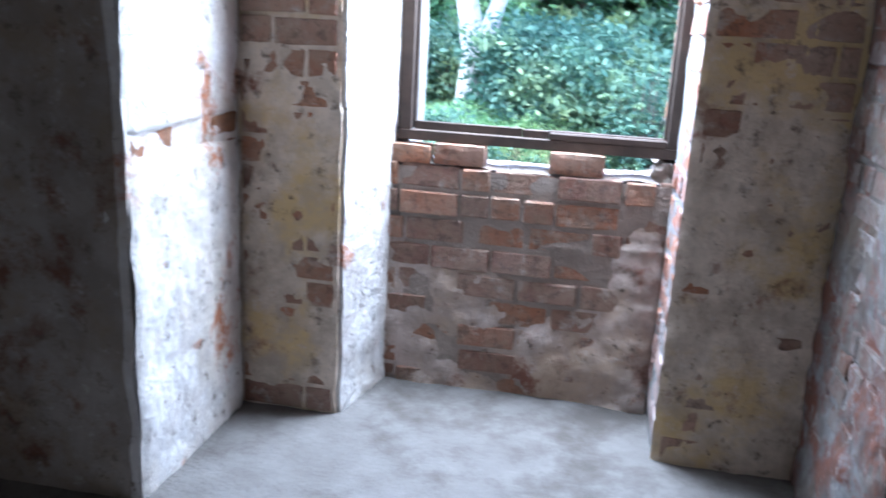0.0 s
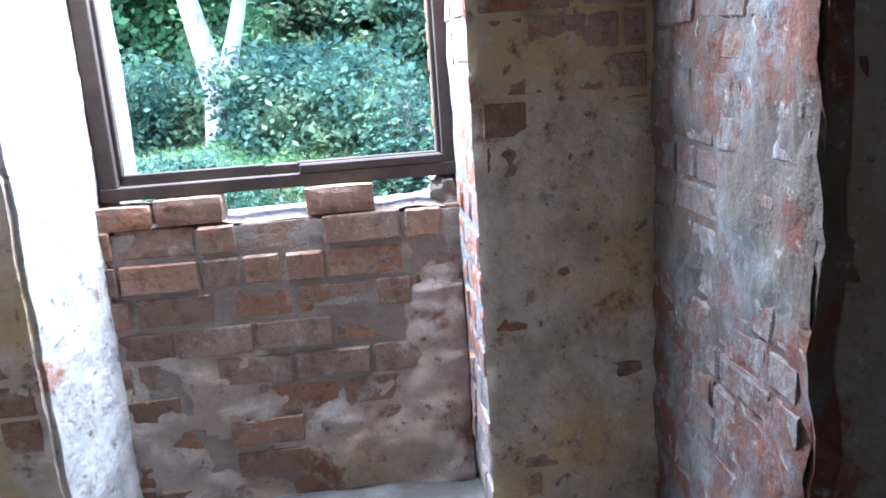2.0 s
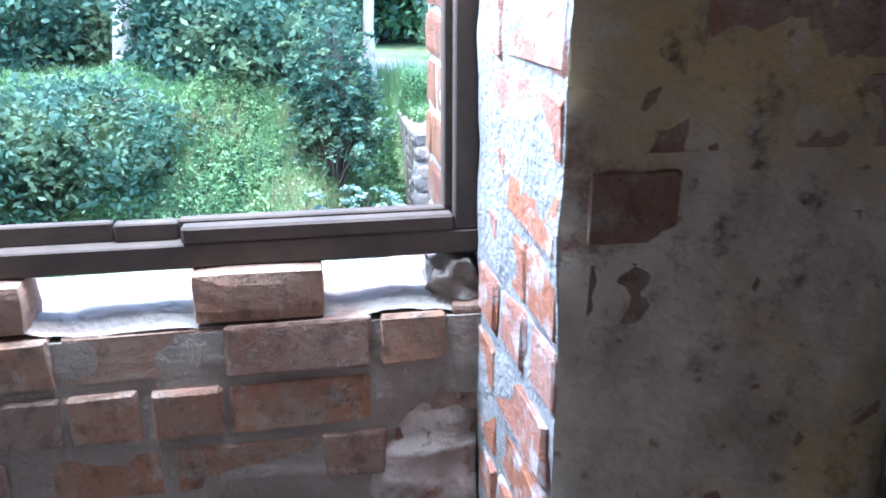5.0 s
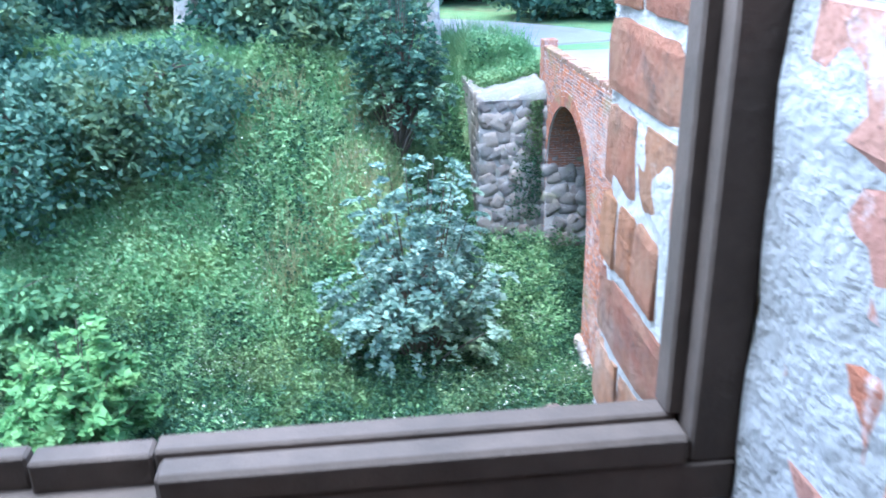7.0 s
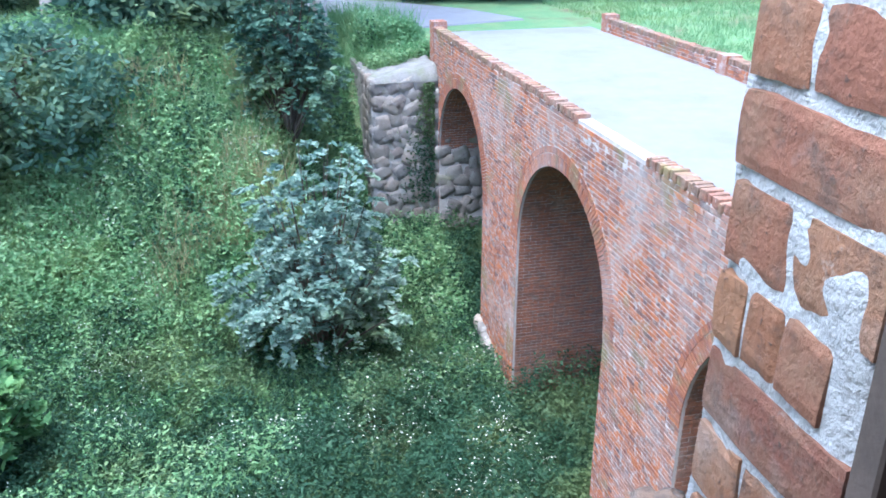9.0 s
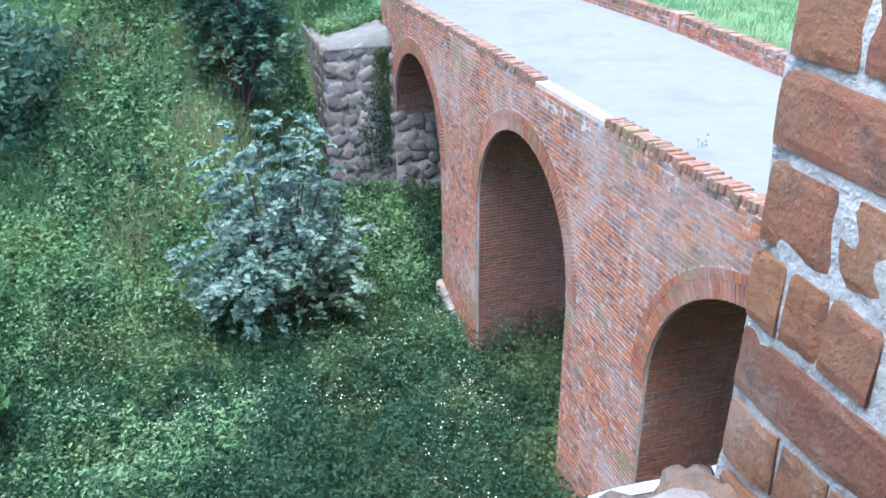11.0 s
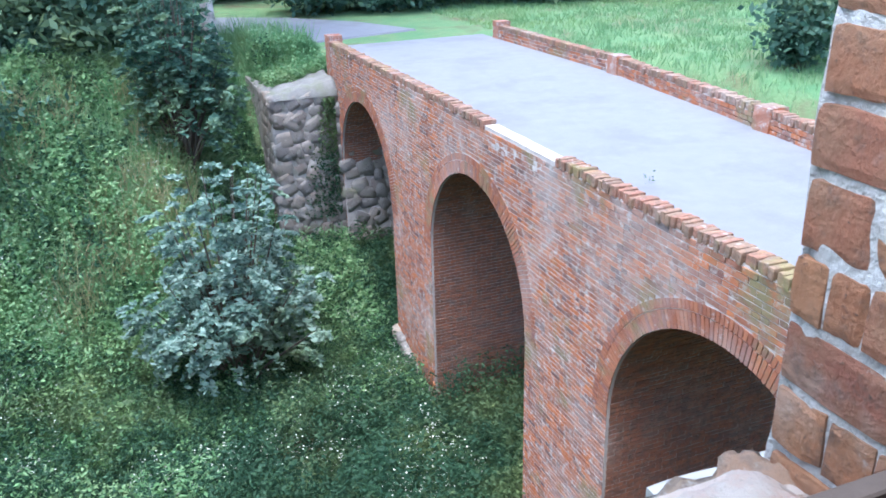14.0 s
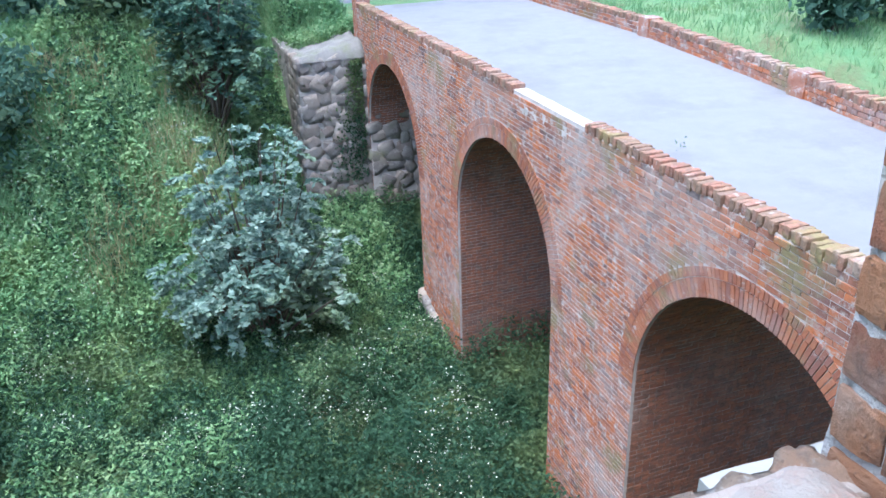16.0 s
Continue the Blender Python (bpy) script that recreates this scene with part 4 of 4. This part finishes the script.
def tree(name, x, y, tall, rx, ry, rz, mat, bark, label, category, trunk_r, clumps, leaves, size, seed, low=0.0, **more):
    """A tapered trunk with limbs under a crown; low lifts the crown's centre."""
    root = tagged(new(name), label, category)
    root.location = (x, y, float(height(x, y)))
    r = random.Random(seed)
    top = Vector((r.uniform(-0.3, 0.3), r.uniform(-0.3, 0.3), tall * 0.8))
    pieces = [tube([(0, 0, -0.3), top * 0.35 + Vector((0.1, 0, 0)), top * 0.7, top], [trunk_r * 1.25, trunk_r * 0.9, trunk_r * 0.55, trunk_r * 0.15], 8, 0.15)]
    for k in range(8):
        b = top * r.uniform(0.25, 0.8)
        w = r.uniform(0, 6.28)
        e = b + Vector((math.cos(w) * rx * 0.75, math.sin(w) * ry * 0.75, r.uniform(0.1, 0.3) * tall))
        pieces.append(tube([b, (b + e) / 2 + Vector((0, 0, 0.15)), e], [trunk_r * 0.4, trunk_r * 0.25, trunk_r * 0.06], 6))
    part("trunk", quick("trunk", *joined(pieces), bark, True), root)
    c = part("crown", crown(rx, ry, rz, clumps, leaves, size, mat, seed, **more), root)
    c.location = (0, 0, tall - rz + low)
    return root


def fan_shrub(name, x, y, stems, reach, tall, mat, label, category, size, seed, lean=0.55, leaves=24):
    """A loose shrub: stems that arch outwards and end in flat drooping fans of leaves."""
    root = tagged(new(name), label, category)
    root.location = (x, y, float(height(x, y)))
    r = np.random.default_rng(seed)
    wood, fans = [], []
    for k in range(stems):
        w = 2.4 * k + r.uniform(-0.4, 0.4)
        up = r.uniform(0.25, 1.0) ** 0.8
        out = reach * r.uniform(0.55, 1.1) * math.sqrt(max(0.05, 1 - (up * 0.92) ** 2)) * (1.15 if up < 0.6 else 1)
        tip = np.array([math.cos(w) * out, math.sin(w) * out, tall * up * r.uniform(0.9, 1.08)])
        mid = tip * (lean * 0.7, lean * 0.7, 0.42)
        wood.append(tube([(0, 0, -0.2), tuple(mid), tuple(tip)], [0.06, 0.035, 0.008], 5))
        for t in np.linspace(0.2, 1.0, 8):
            c = mid + (tip - mid) * t
            turn = w + r.normal() * 0.9
            long = 0.36 * reach ** 0.5 * r.uniform(0.8, 1.9) * (1.25 - 0.5 * t)
            s = np.sqrt(r.uniform(0, 1, leaves)) * long
            across = r.normal(size=leaves) * 0.07
            pos = c + np.stack([math.cos(turn) * s - math.sin(turn) * across, math.sin(turn) * s + math.cos(turn) * across,
                                0.22 * s - 0.75 * s * s - np.abs(across) * 0.5 + r.normal(size=leaves) * 0.02], axis=1)
            fans.append(pos)
    part("trunk", quick("trunk", *joined(wood), "bark", True), root)
    v, q = leaf_quads(np.concatenate(fans), size, r, 0.6, 0.45)
    part("crown", quick("crown", v, q, mat), root)
    return root


fan_shrub("shrub", 2.1, 18.0, 46, 2.05, 5.6, "leaf_grey", "silvery grey-green young tree growing in the moat", "shrub", 0.098, 3, leaves=34)
fan_shrub("small_tree", 1.95, 22.6, 46, 1.3, 5.2, "leaf_dark", "dark green small tree beside the stone abutment", "tree", 0.105, 4, 0.5)
tree("bush", -4.9, 22.6, 2.9, 2.7, 2.2, 1.9, "leaf_dark", "bark", "large dark grey-green bush on the moat bank", "bush", 0.12, 240, 40, 0.12, 5, spread=0.3)
tree("bush", -8.3, 21.6, 3.6, 3.0, 2.4, 2.3, "leaf_dark", "bark", "large dark green bush on the moat bank", "bush", 0.12, 240, 40, 0.12, 6, spread=0.3)
tree("bush", -7.8, 18.6, 2.6, 1.5, 1.4, 1.3, "leaf_mid", "bark", "green bush in the moat", "bush", 0.1, 150, 36, 0.11, 7, spread=0.26)
fan_shrub("bush", -5.4, 15.2, 30, 1.5, 3.4, "leaf_light", "bright light green bush in the moat", "bush", 0.14, 8)
tree("bush", -10.6, 23.5, 4.8, 3.0, 2.4, 2.5, "leaf_dark", "bark", "large dark green bush on the moat bank", "bush", 0.12, 240, 40, 0.12, 12, spread=0.3)
tree("bush", -11.5, 18.6, 3.8, 2.8, 2.4, 2.3, "leaf_dark", "bark", "large dark green bush in the moat", "bush", 0.1, 200, 36, 0.12, 9)
tree("bush", 16.6, 16.1, 2.5, 0.75, 0.75, 1.15, "leaf_dark", "bark", "green bush standing in the meadow", "bush", 0.07, 80, 30, 0.12, 10, spread=0.22)
tree("bush", 19.6, 16.8, 3.0, 1.5, 1.3, 1.5, "leaf_dark", "bark", "green bush standing in the meadow", "bush", 0.1, 130, 30, 0.16, 13)


def pale_tree(x, y, fork, r0, seed, label):
    """A pale smooth trunk that forks, its crown above."""
    root = tagged(new("pale_tree"), label, "tree")
    root.location = (x, y, float(height(x, y)))
    f = Vector((0.15, 0, fork))
    pieces = [tube([(0.05, 0, -0.4), (0.0, 0, fork * 0.4), f], [r0 * 1.35, r0, r0 * 0.9], 12, 0.12),
              tube([f - Vector((0, 0, 0.5)), f + Vector((-0.75, 0.1, 3.2)), f + Vector((-1.5, 0.2, 8))], [r0 * 0.85, r0 * 0.6, r0 * 0.25], 10, 0.1),
              tube([f - Vector((0, 0, 0.5)), f + Vector((0.95, -0.1, 2.6)), f + Vector((2.0, 0.2, 7))], [r0 * 0.65, r0 * 0.42, r0 * 0.2], 10, 0.1)]
    part("trunk", quick("trunk", *joined(pieces), "pale_bark", True), root, "smooth pale grey bark")
    c = part("crown", crown(4.0, 3.5, 3.5, 260, 36, 0.22, "leaf_mid", seed, spread=0.5), root)
    c.location = (0, 0, fork + 9.0)


pale_tree(-4.35, 28.2, 2.7, 0.60, 21, "tall pale-barked tree with a forked trunk on the bank")
pale_tree(3.6, 28.6, 5.5, 0.20, 22, "slender pale-barked tree above the abutment")

# a belt of trees behind the bank and beyond the meadow
BELT = []
for k, (mat, size) in enumerate((("leaf_mid", 0.24), ("leaf_dark", 0.24), ("leaf_mid", 0.24), ("leaf_dark", 0.24))):
    rz = 5.5 + 0.6 * k
    BELT.append(tree("tree", -8 + 7.0 * k, 45 + 2.0 * (k % 2), 11.5 + k, 3.6 + 0.3 * k, 3.2, rz, mat, "bark", "leafy tree in the belt of woodland behind the moat", "tree", 0.22, 300, 40, size, 30 + k, spread=0.55))
    BELT[-1]["group"] = "woodland trees"
for k in range(40):
    if k < 22:
        x, y = -24 + 2.2 * k + rng.uniform(-1, 1), (33.5 if k < 9 else 41) + rng.uniform(0, 9) + (6 if 8 < k < 13 else 0)
    else:
        x, y = 14 + 3.0 * (k - 22) + rng.uniform(-1, 1), 52 + rng.uniform(-2, 10)
    m = pose(x, y, float(height(x, y)), 0, 0, rng.uniform(0, 360))
    copy_thing(BELT[k % 4], m)
UNDER = tree("thicket_bush", -12, 29.5, 4.0, 2.6, 2.2, 2.1, "leaf_dark", "bark", "dark green bush in the thicket behind the bank", "bush", 0.1, 170, 34, 0.15, 41)
UNDER["group"] = "thicket"
for k, (x, y) in enumerate(((-16, 28), (-8.5, 29.5), (-6, 31.5), (-1.5, 29.0), (0.8, 30.5), (-3.0, 33), (-20, 31), (-11, 33), (0.2, 26.6), (-2.2, 27.2), (9, 35.5), (12, 34.5), (15.5, 35), (18.5, 34), (22, 33.5), (26, 31), (24, 35), (30, 29))):
    copy_thing(UNDER, pose(x, y, float(height(x, y)), 0, 0, 77 * k))
